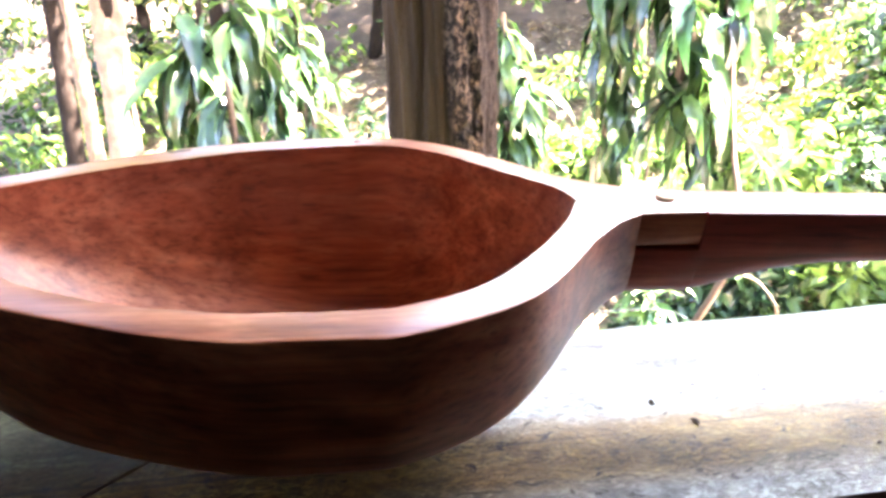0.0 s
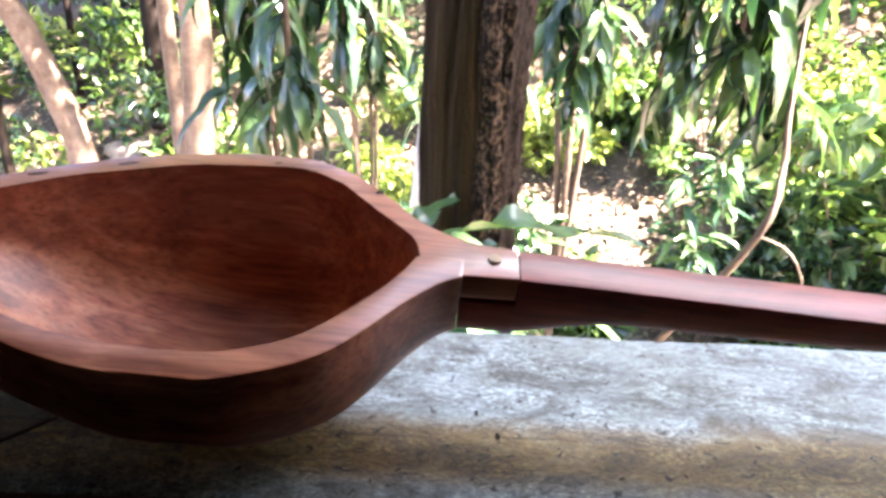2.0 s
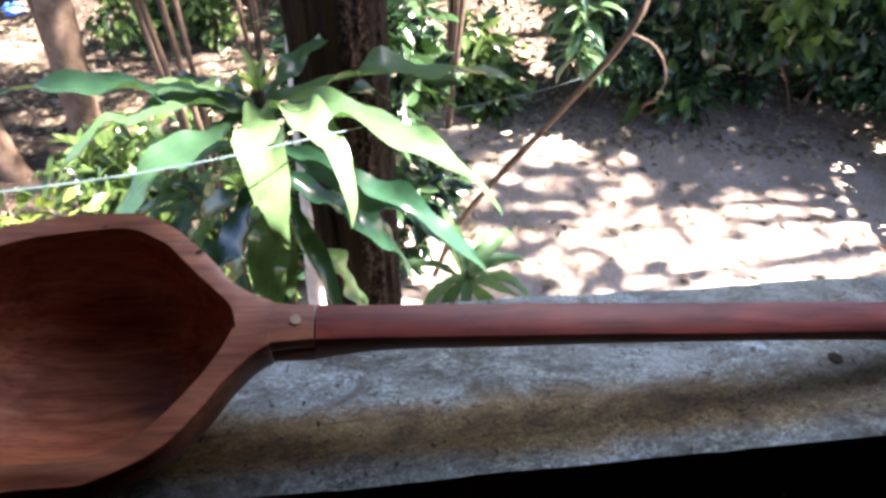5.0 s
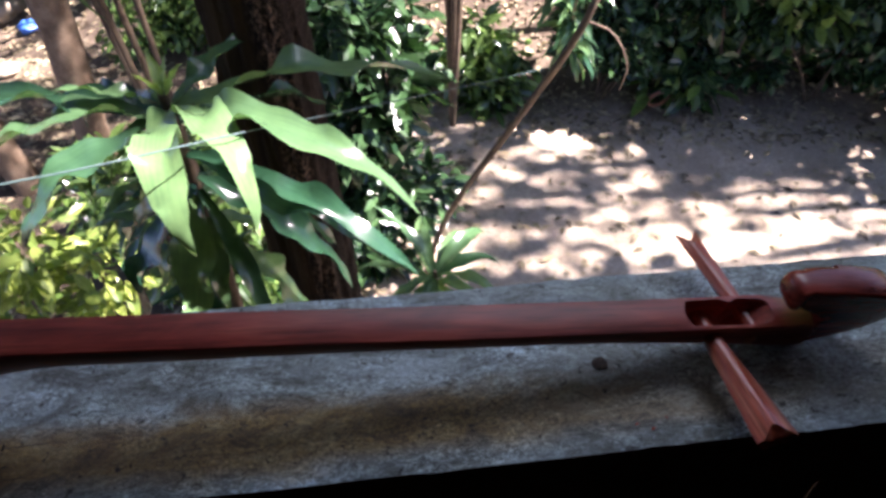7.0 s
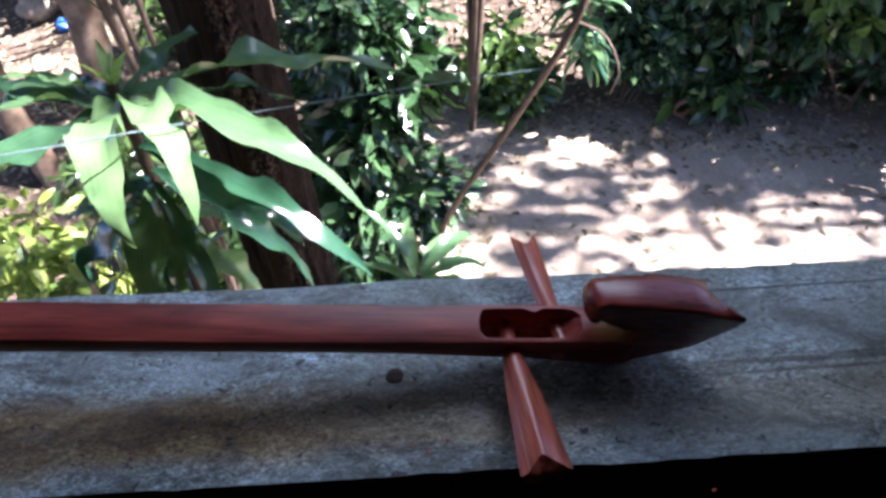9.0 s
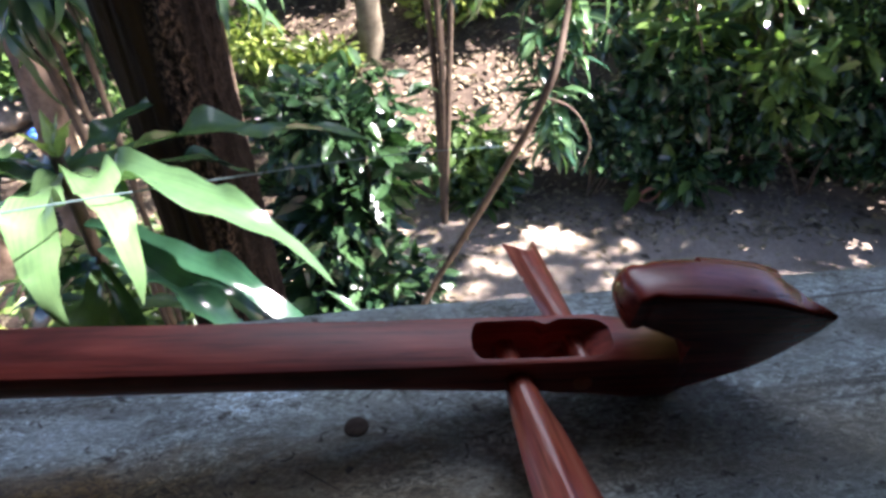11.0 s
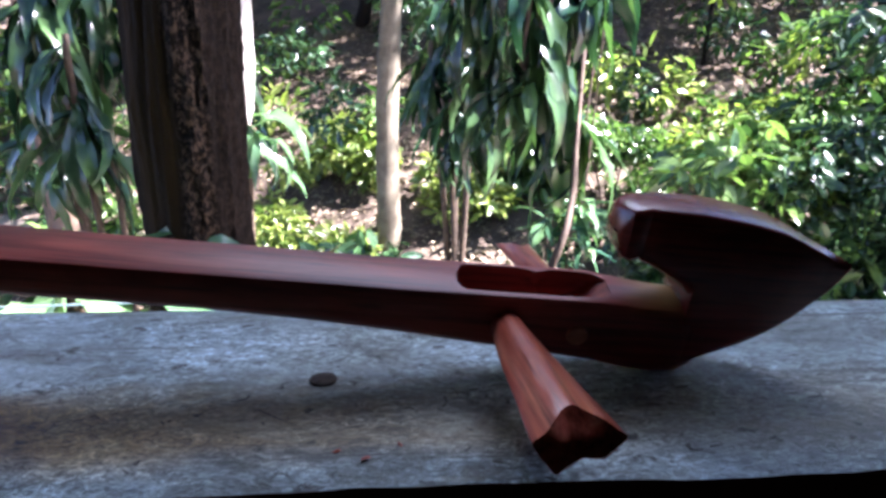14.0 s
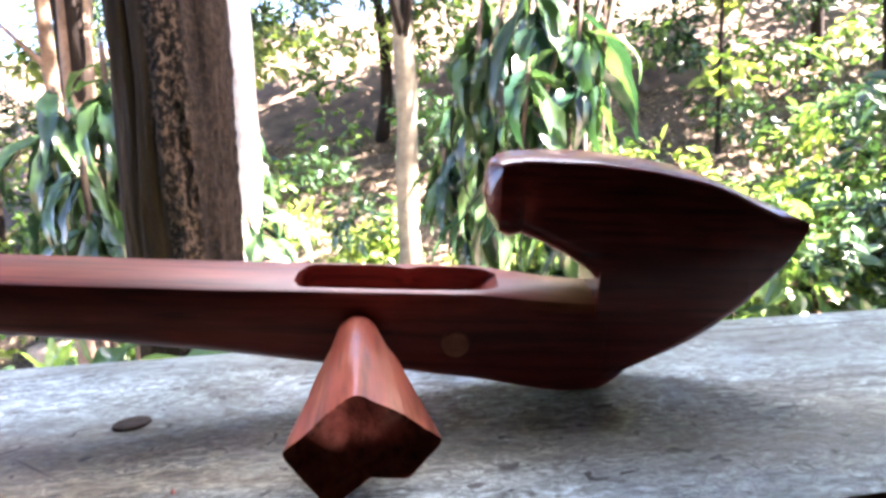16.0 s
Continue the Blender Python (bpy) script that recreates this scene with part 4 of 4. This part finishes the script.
dracaena("low broad-leaved plants lit by the sun below the rail", (-0.8, 1.95, -3.4), [(-0.62, 1.75, 0.02), (-0.88, 2.02, -0.05), (-0.72, 1.9, -0.45)], BROAD, 13, (-25, 50), 0.15, 0.75, 22, 0.008)
dracaena("small dark strap-leaved plant growing beside the rail", (0.26, 2.10, -3.4), [(0.305, 2.04, -0.61)], BROAD, 13, (0, 60), 0.06, 0.85, 12, 0.010)
dracaena("drooping dark green strap leaves hanging from a branch", (1.7, 3.7, 4.6), [(0.86, 3.05, 1.95), (1.05, 2.95, 1.75), (0.82, 2.80, 1.50), (0.98, 2.88, 1.22)], HANG, 28, (-78, -8), 0.42, 1.0, 13, 0.010)
dracaena("drooping dark green strap leaves hanging from a branch", (1.5, 3.9, 4.6), [(0.64, 3.1, 1.90), (0.56, 3.2, 1.75), (0.66, 3.2, 1.45), (0.60, 3.3, 1.25)], HANG, 24, (-82, -30), 0.42, 0.85, 19, 0.010)
dracaena("tall cane plant with hanging green leaves behind the trunk", (0.10, 7.6, -3.4), [(0.15, 7.3, 1.9), (-0.10, 7.4, 1.35), (0.38, 7.2, 1.25), (0.14, 7.2, 0.75)], HANG, 46, (-78, -8), 0.5, 1.4, 14, 0.03)
dracaena("tall cane plant with sunlit hanging leaves", (-1.35, 3.1, -3.4), [(-1.40, 2.95, 1.60), (-1.20, 3.05, 1.80), (-1.15, 2.75, 1.25), (-1.5, 3.1, 1.15)], HANG, 32, (-78, -8), 0.45, 1.05, 15)
dracaena("tall cane plant with pale leaves in full sun", (-1.6, 5.0, -3.4), [(-1.66, 4.9, 2.15), (-1.48, 5.0, 1.80), (-1.62, 4.8, 1.40), (-1.40, 4.9, 1.15)], HANG, 30, (-78, -8), 0.45, 1.15, 25)
dracaena("dark strap-leaved plant growing close behind the thick trunk", (-0.46, 2.42, -3.4), [(-0.24, 2.38, 0.98)], BROAD, 16, (-35, 30), 0.26, 0.85, 16, 0.009)


# ---------------------------------------------------------------- trees
def tree(label, pts, radii, mat, seed, crown=None, sides=14, wob=0.25, lobes=None, flaky=0.0, flakes=lambda th: 1.0, rows=26, leaf=0.24, per=260):
    rng = np.random.default_rng(seed)
    t = tagged(new("tree"), label, "tree")
    bm = bmesh.new()
    path = smooth_path(pts, rows)
    tube(bm, path, [float(np.interp(i / rows, np.linspace(0, 1, len(radii)), radii)) for i in range(rows + 1)], sides, wob, seed, lobes, flaky, flakes)
    part("trunk", bm, mat, t, "", 60)
    if not crown:
        for k in range(3):
            b = bmesh.new()
            start = path[int(rows * (0.8 + 0.06 * k))]
            out = Vector((math.cos(2.1 * k + seed), math.sin(2.1 * k + seed), 1.1))
            tube(b, smooth_path([start, start + out * 0.5, start + out * 1.2], 8), [radii[-1] * (0.6 - 0.06 * i) for i in range(9)], 7, 0.2, seed)
            part("limb", b, mat, t, "", 60)
    if crown:
        for c, r, _ in crown:
            b = bmesh.new()
            top = Vector(c)
            start = path[int(rows * 0.7)]
            tube(b, smooth_path([start, start.lerp(top, 0.5) + Vector((0, 0, -0.3)), top], 8), [0.06 - 0.006 * i for i in range(9)], 7, 0.2, seed)
            part("limb", b, MAT_BARK, t, "", 60)
        ob = new("crown", leaf_cloud("crown", rng, crown, per, leaf, MAT_CANOPY))
        ob.parent = t
    return t


TRUNK_CLEFT = 2.62


def bark_strip(th):
    return 0.25 + 1.5 * math.exp(-((th - 2.28) / 0.26) ** 4) + 0.8 * (th > 2.7)


def two_lobes(th):
    cleft = math.exp(-((th - TRUNK_CLEFT) / 0.10) ** 2) + 0.35 * math.exp(-((th - TRUNK_CLEFT + 1.25) / 0.05) ** 2)
    return 1.0 + 0.05 * math.cos(2 * th + 0.6) + 0.04 * math.cos(3 * th - 0.5) - 0.06 * cleft


def crowns(rng, cx, cy, cz, spread, n):
    return [((cx + rng.uniform(-spread, spread), cy + rng.uniform(-spread, spread), cz + 3.0 + rng.uniform(-0.9, 0.9)),
             (rng.uniform(0.9, 1.5), rng.uniform(0.9, 1.5), rng.uniform(0.5, 0.9)), 1.0) for _ in range(n)]


R = np.random.default_rng(5)
tree("thick dark tree trunk with rough flaking bark beside the rail", [(-0.17, 1.78, -3.5), (-0.14, 1.76, -1.0), (-0.14, 1.75, 0.7), (-0.12, 1.75, 1.4), (-0.06, 1.78, 3.5), (0.0, 1.9, 6.5)],
     [0.20, 0.155, 0.142, 0.146, 0.147, 0.11], MAT_BARK, 1, crowns(R, -2.6, 3.0, 7.0, 1.8, 9), 110, 0.10, two_lobes, 0.010, bark_strip, 420)
tree("slim tree trunk with sunlight painted into its bark", [(-0.80, 2.9, -3.5), (-0.52, 2.78, 0.3), (-0.40, 2.75, 1.05), (-0.375, 2.75, 1.6), (-0.36, 2.75, 4.5)], [0.085, 0.062, 0.058, 0.054, 0.045], MAT_BARK_SUNLIT, 2)
tree("brown tree trunk on the slope", [(-4.45, 6.5, -3.5), (-4.28, 6.5, -2.3), (-4.05, 6.5, -0.4), (-3.92, 6.5, 1.1), (-3.9, 6.6, 3.0), (-3.8, 6.6, 8.5)], [0.22, 0.19, 0.17, 0.16, 0.15, 0.11], MAT_BARK_PALE, 3, crowns(R, -3.8, 6.4, 7.2, 2.0, 6))
tree("thin grey trunk beside the brown one", [(-4.9, 7.2, -3.5), (-4.75, 7.2, 0.0), (-4.7, 7.2, 5.0)], [0.11, 0.09, 0.07], MAT_BARK_PALE, 4)
tree("bent pale tree trunk", [(-5.30, 6.2, -3.6), (-5.43, 6.2, -2.4), (-5.40, 6.2, -1.2), (-5.43, 6.2, -0.4), (-5.90, 6.2, 0.95), (-6.9, 6.3, 2.2), (-7.4, 6.4, 4.0)], [0.19, 0.17, 0.16, 0.15, 0.14, 0.12, 0.09], MAT_BARK_PALE, 5)
tree("thin leaning sapling by the path", [(-5.9, 5.0, -3.5), (-6.3, 5.0, -1.6), (-7.0, 5.0, 0.4)], [0.07, 0.06, 0.04], MAT_BARK_PALE, 17)
tree("straight slender pale tree on the bank", [(-1.40, 11.7, -2.9), (-1.40, 11.7, 0.0), (-1.25, 11.7, 3.0), (-1.2, 11.7, 9.0)], [0.24, 0.21, 0.19, 0.12], MAT_BARK_GREY, 6, crowns(R, -0.5, 9.0, 8.0, 2.2, 8))
tree("leafy tree at the edge of the clearing", [(6.0, 9.0, -3.4), (6.0, 9.0, 2.0), (5.5, 9.0, 6.5)], [0.085, 0.07, 0.05], MAT_BARK, 7, crowns(R, 5.6, 8.6, 7.2, 2.4, 11))
tree("tree whose unseen crown shades the clearing", [(7.5, 4.5, -3.4), (7.2, 4.5, 2.5), (6.5, 4.6, 6.5)], [0.2, 0.16, 0.1], MAT_BARK, 8, crowns(R, 5.6, 5.4, 7.4, 2.0, 6))
R = np.random.default_rng(6)
# crowns out of view, added to shade and dapple the ground
TALL = [(-6.0, 13.0, 5), (11.4, 7.3, 2), (17.5, 5.0, 8), (14.5, 15.5, 8), (18.0, 11.5, 8), (-9.5, 9.0, 6), (5.5, 16.5, 6), (-12, 14, 6), (12.0, 2.8, 3)]
for i, (x, y, n) in enumerate(TALL):
    z = ground_z(x, y)
    tree("tall leafy tree whose unseen crown shades the clearing", [(x, y, z - 0.1), (x + 0.2, y, z + 5), (x, y + 0.2, 9.5)], [0.055, 0.045, 0.035] if y > 16 else [0.09, 0.07, 0.05], MAT_BARK, 30 + i,
         crowns(R, x, y, 7.2, 1.4 if n < 4 else 2.3, n))

# out of view, added to keep the sun off the trunk and left leaves
tree("unseen narrow-crowned tree added to shade the trunk", [(9.2, 2.6, -3.5), (9.0, 2.6, 3.0), (8.2, 2.5, 8.5)], [0.15, 0.12, 0.06], MAT_BARK, 60,
     [((6.2, 2.36, 9.9), (1.1, 0.30, 0.5), 5.0), ((7.4, 2.38, 10.2), (1.1, 0.30, 0.5), 5.0), ((8.6, 2.40, 10.0), (1.0, 0.30, 0.5), 5.0), ((5.7, 3.45, 10.0), (0.9, 0.45, 0.5), 1.3)])
# more unseen crowns, added to darken the slope
tree("tall leafy tree whose unseen crown shades the slope", [(6.8, 10.2, -2.9), (6.6, 10.2, 4.0), (5.6, 10.3, 9.5)], [0.1, 0.08, 0.06], MAT_BARK, 61, crowns(R, 1.6, 10.6, 7.2, 3.2, 17)[:11])
tree("tall leafy tree whose unseen crown shades the slope", [(8.4, 14.4, 0.0), (8.3, 14.4, 5.0), (8.2, 14.4, 10.0)], [0.2, 0.16, 0.09], MAT_BARK, 62, crowns(R, 6.6, 14.6, 7.6, 2.4, 6))

# unseen leaf tufts, added only to break the sun into dapples
tufts = np.random.default_rng(71)
NEAR_TUFTS = [((tufts.uniform(10.8, 15.4), tufts.uniform(4.1, 6.2), tufts.uniform(9.6, 10.6)), (tufts.uniform(0.3, 0.6), tufts.uniform(0.3, 0.6), 0.25), 0.45) for _ in range(9)]
tree("unseen light feathery tree that dapples the clearing", [(16.0, 7.0, -3.5), (15.8, 7.0, 3.0), (13.8, 6.6, 9.3)], [0.2, 0.16, 0.08], MAT_BARK, 65,
     [((R.uniform(9.6, 15.0), R.uniform(5.6, 9.2), R.uniform(9.6, 10.6)), (R.uniform(0.3, 0.6), R.uniform(0.3, 0.6), 0.25), 0.45) for _ in range(15)] + NEAR_TUFTS, leaf=0.42, per=100)
# wide crowns above the view, added to cut the sky's fill on the hill
for x, y, cx, cy, n, seed in ((-7.5, 17.5, -6.5, 11.6, 34, 63), (-2.5, 18.5, -1.0, 14.5, 12, 64)):
    tree("tall forest tree on the bank, its unseen wide crown blocking sky light", [(x, y, ground_z(x, y) - 0.2), (x + 0.2, y, 5.0), (x, y - 0.5, 9.5)], [0.24, 0.19, 0.1], MAT_BARK, seed, crowns(R, cx, cy, 7.6, 3.8, n))

# low crown out of view, added to shade the left ground
R = np.random.default_rng(41)
tree("unseen low leafy tree added to shade the slope", [(-8.0, 4.4, -3.5), (-7.6, 4.6, 0.5), (-5.6, 5.2, 3.6)], [0.12, 0.1, 0.06], MAT_BARK, 66,
     [((R.uniform(-6.4, -2.8), R.uniform(4.4, 6.4), R.uniform(3.9, 4.9)), (R.uniform(0.5, 0.9), R.uniform(0.5, 0.9), 0.4), 0.7) for _ in range(12)])

# unseen dense crowns behind and beside the clearing, added to block sky light
R = np.random.default_rng(52)
FOREST = [(-13.0, 4.0), (-9.5, 13.5), (-14.5, 10.5), (-3.5, 19.5), (-10.5, 19.0), (2.5, 21.0), (9.0, 20.0), (-17.0, 16.0)]
for i, (x, y) in enumerate(FOREST):
    tree("tall forest tree with an unseen dense crown that blocks sky light", [(x, y, ground_z(x, y) - 0.2), (x + 0.3, y, 4.5), (x, y - 0.3, 10.0)], [0.22, 0.17, 0.09], MAT_BARK, 80 + i,
         [((x + R.uniform(-3.6, 3.6), y + R.uniform(-3.2, 2.4), R.uniform(8.5, 14.0)), (R.uniform(1.2, 2.0), R.uniform(1.2, 2.0), R.uniform(0.7, 1.2)), 1.0) for _ in range(20)], leaf=0.38, per=300)

# high limbs out of view, added to cut fill light from the left
tree("tall forest tree with unseen limbs that block sky light over the clearing", [(-8.6, 7.0, ground_z(-8.6, 7.0) - 0.2), (-8.0, 7.0, 4.5), (-6.0, 6.4, 10.0)], [0.15, 0.12, 0.07], MAT_BARK, 90,
     [((R.uniform(-7.0, -1.6), R.uniform(3.0, 9.0), R.uniform(9.5, 13.0)), (R.uniform(0.9, 1.5), R.uniform(0.9, 1.5), R.uniform(0.5, 0.9)), 1.0) for _ in range(26)], leaf=0.34, per=280)

# leaning bare stick over the clearing
bm = bmesh.new()
tube(bm, smooth_path([(0.10, 3.3, -1.95), (0.29, 3.14, -1.21), (0.66, 2.78, -0.30), (0.92, 2.50, 0.38), (1.00, 2.64, 0.64), (1.02, 2.78, 0.88), (1.06, 3.0, 1.6)], 26),
     [0.022 - 0.0005 * i for i in range(27)], 8, 0.3, 3)
tube(bm, smooth_path([(0.92, 2.50, 0.38), (1.03, 2.47, 0.34), (1.10, 2.44, 0.22), (1.08, 2.43, 0.11)], 8), [0.006 - 0.0004 * i for i in range(9)], 6, 0.3, 4)
tagged(part("branch", bm, MAT_CANE, None, "", 60), "thin bare leaning branch with a forked twig", "branch")

# clothes line
bm = bmesh.new()
tube(bm, smooth_path([(-1.45, 0.52, 0.88), (-0.5, 0.86, 0.79), (0.0, 1.28, 0.668), (0.45, 1.75, 0.51), (0.815, 2.60, 0.13)], 24), [0.0026 - 0.00006 * i for i in range(25)], 6)
tagged(part("clothes_line", bm, MAT_WIRE, None, "", 60), "thin grey-green cord strung between the plants", "cord")

# ---------------------------------------------------------------- undergrowth
def shrub(label, pos, blobs, per, size, seed, mat=MAT_SMALL):
    rng = np.random.default_rng(seed)
    s = tagged(new("shrub"), label, "shrub", "shrubs round the clearing")
    s.matrix_world = pose(*pos)
    for k in range(4):
        bm = bmesh.new()
        c = Vector(blobs[k % len(blobs)][0])
        tube(bm, smooth_path([(0.05 * k, 0.03 * k, -0.1), c * 0.5 + Vector((0.1, 0, 0)), c], 6), [0.02 - 0.002 * i for i in range(7)], 6, 0.2, seed)
        part("stem", bm, MAT_CANE, s, "", 60)
    ob = new("foliage", leaf_cloud("foliage", rng, blobs, per, size, mat, full=True))
    ob.parent = s
    return s


def shrub_blobs(rng, w, h, n):
    return [((rng.uniform(-w, w), rng.uniform(-w, w) * 0.7, rng.uniform(0.04, 1.0) * h), (rng.uniform(0.3, 0.55), rng.uniform(0.3, 0.55), rng.uniform(0.22, 0.45)), 1.0) for _ in range(n)]


R = np.random.default_rng(21)
SHRUBS = [(2.1, 8.3, 0.5, 1.5), (3.0, 8.7, 0.7, 2.4), (3.9, 8.4, 1.0, 3.6), (5.1, 8.2, 1.0, 3.6), (6.3, 7.9, 1.1, 3.8), (0.7, 8.4, 0.5, 1.1), (6.9, 6.4, 0.6, 1.3), (7.9, 6.9, 1.0, 2.0),
          (4.7, 10.9, 1.0, 2.6), (6.4, 10.8, 1.5, 4.0), (7.0, 9.9, 1.8, 4.6), (-2.8, 10.8, 0.9, 1.2), (-4.4, 9.8, 0.8, 1.0), (0.3, 12.5, 0.8, 1.6),
          (-0.75, 5.1, 0.45, 2.6), (-0.60, 5.0, 0.4, 2.9), (-2.2, 4.4, 0.6, 1.8), (-3.2, 5.4, 0.7, 1.4), (-7.6, 11.5, 0.9, 1.4), (9.5, 9.0, 1.6, 5.0), (2.7, 12.3, 0.9, 1.9), (-2.7, 13.1, 0.9, 1.5), (1.5, 12.8, 0.7, 1.5)]
KINDS = [(MAT_SMALL_DARK, "dense dark green shrub at the edge of the clearing"), (MAT_SMALL, "leafy green shrub with glossy leaves"), (MAT_SMALL_PALE, "light yellow-green leafy shrub")]
for i, (x, y, w, h) in enumerate(SHRUBS):
    mat, label = KINDS[(0, 0, 1, 0, 0, 1, 0, 1, 2, 1, 0, 2, 1, 2, 0, 0, 1, 1, 1, 1, 1, 2, 1)[i]]
    size = (0.17, 0.25, 0.33, 0.21)[i % 4]
    shrub(label, (x, y, ground_z(x, y)), shrub_blobs(R, w, h, int(6 + 6 * w + 2 * h)), int(6.2 / size ** 2), size, 100 + i, mat)
shrub("tall thin shrub with sunlit leaves below the rail", (-1.9, 2.3, -3.45), [((0.0, 0.0, 2.70), (0.32, 0.25, 0.24), 1.0), ((-0.42, 0.12, 2.50), (0.32, 0.25, 0.26), 1.0), ((0.30, 0.06, 2.45), (0.30, 0.22, 0.22), 1.0),
                                                                                      ((-0.05, -0.10, 2.25), (0.34, 0.2, 0.24), 1.0), ((-0.75, 0.2, 2.75), (0.3, 0.25, 0.25), 1.0)], 130, 0.13, 141, MAT_SMALL_PALE)
dracaena("feathery pale green plant behind the stick", (1.5, 5.3, 4.5), [(1.10, 5.02, -0.02), (1.36, 5.15, 0.10), (1.22, 4.95, -0.45)],
         [strap_leaf("leaf_narrow", 0.30, 0.070, d, 0.05, MAT_LEAF, 8, k) for d, k in ((0.7, 0), (1.2, 1))], 44, (-40, 40), 0.55, 1.15, 18, 0.006)


def undergrowth(seed, count, size, mat):
    """Far wood on the bank: many small leaf clumps with gaps."""
    rng = np.random.default_rng(seed)
    blobs = []
    for _ in range(count):
        x, y = rng.uniform(-18, 19), rng.uniform(11.5, 25)
        if (-9 < x < 2.4 and y < 17.5 and rng.random() < 0.66) or (x > 2.3 and x < 5.0 and y < 13.5):
            continue
        h = rng.uniform(0.2, 2.4) + (rng.uniform(0, 4.0) if y > 17 else 0)
        blobs.append(((x, y, ground_z(x, y) + h), (rng.uniform(0.4, 1.1), rng.uniform(0.5, 1.0), rng.uniform(0.3, 0.8)), 1.0))
    return leaf_cloud("far_wood", rng, blobs, int(9.0 / size ** 2), size, mat, full=True)


for seed, count, size, mat, label in ((77, 170, 0.30, MAT_SMALL, "sunlit green wood on the bank behind the clearing"), (78, 150, 0.36, MAT_SMALL_PALE, "yellow-green wood on the bank behind the clearing"),
                                      (79, 150, 0.24, MAT_SMALL_DARK, "dark green wood on the bank behind the clearing")):
    tagged(new("far_wood", undergrowth(seed, count, size, mat)), label, "wood", "", "stuff")


def litter():
    rng = np.random.default_rng(9)
    n = 80000
    x, y = rng.uniform(-14, 12, n), 2.5 + 17.5 * rng.uniform(0, 1, n) ** 0.75
    keep = rng.random(n) < np.where(y > 7.2, 1.0, 0.15 + 0.5 * (x < 0.5))
    x, y = x[keep], y[keep]
    z = np.array([ground_z(a, b) for a, b in zip(x, y)]) + 0.012
    c = np.stack([x, y, z], 1)
    d = rng.normal(size=c.shape) * [1, 1, 0.15]
    up = rng.normal(size=c.shape) * 0.25 + [0, 0, 1]
    L = rng.uniform(0.07, 0.2, len(c))
    v, f = leaf_quads(c, d, up, L, L * 0.45)
    me = bpy.data.meshes.new("leaf_litter")
    me.from_pydata(v.tolist(), [], f.tolist())
    me.materials.append(MAT_LITTER)
    return me


tagged(new("leaf_litter", litter()), "dry brown fallen leaves on the ground", "leaf litter", "", "stuff")

# ---------------------------------------------------------------- small things on the ground
def stone(rng, size):
    bm = bmesh.new()
    bmesh.ops.create_icosphere(bm, subdivisions=3, radius=1.0)
    k = rng.uniform(0, 50)
    for v in bm.verts:
        v.co *= size * (1 + 0.35 * noise.noise(v.co * 1.3 + Vector((k, 0, 0))) + 0.08 * noise.noise(v.co * 5))
        v.co.z *= 0.65
    return bm


R = np.random.default_rng(31)
for x, y, sz in ((-10.4, 9.0, 0.32), (-11.0, 9.9, 0.40), (-9.6, 9.6, 0.25), (-9.3, 12.3, 0.7), (-8.2, 10.9, 0.45), (-7.2, 9.1, 0.22), (-6.4, 11.9, 0.35), (-9.0, 12.3, 0.42), (-12.1, 12.0, 0.5), (-5.3, 8.6, 0.18)):
    tagged(part("stone", stone(R, sz), MAT_STONE, None, "", 50, pose(x, y, ground_z(x, y) + 0.2 * sz, 0, 0, R.uniform(0, 360))),
           "grey weathered stone lying in dry leaves", "stone", "stones on the slope")
tagged(part("plastic_bag", stone(R, 0.17), MAT_BLUE, None, "", 20, pose(-7.5, 10.4, ground_z(-7.5, 10.4) + 0.08)), "crumpled blue plastic bag on the ground", "bag")

bm = bmesh.new()
ring_pts = [Vector((0.14 * math.cos(a), 0, 0.14 * math.sin(a))) for a in np.linspace(0, 2 * math.pi, 25)]
tube(bm, ring_pts, [0.024] * 25, 8)
tagged(part("clay_ring", bm, MAT_TERRA, None, "", 60, pose(3.02, 8.15, -3.28, 20, 0, 15)), "terracotta pot rim standing in the leaves", "pot")

rail = tagged(new("bamboo_rail"), "low pale bamboo rail beside the path", "rail")
for name, pts, r in (("pole", [(-7.6, 4.6, -1.62), (-5.35, 4.6, -1.28), (-4.10, 4.6, -1.06)], 0.014), ("pole", [(-7.6, 4.6, -1.95), (-5.48, 4.6, -1.57), (-4.40, 4.6, -1.36)], 0.012),
                     ("post", [(-4.90, 4.62, -3.5), (-4.80, 4.62, -2.0), (-4.66, 4.62, -1.12)], 0.014)):
    bm = bmesh.new()
    tube(bm, smooth_path(pts, 8), [r] * 9, 8, 0.1, 2)
    part(name, bm, MAT_BAMBOO, rail, "", 60)
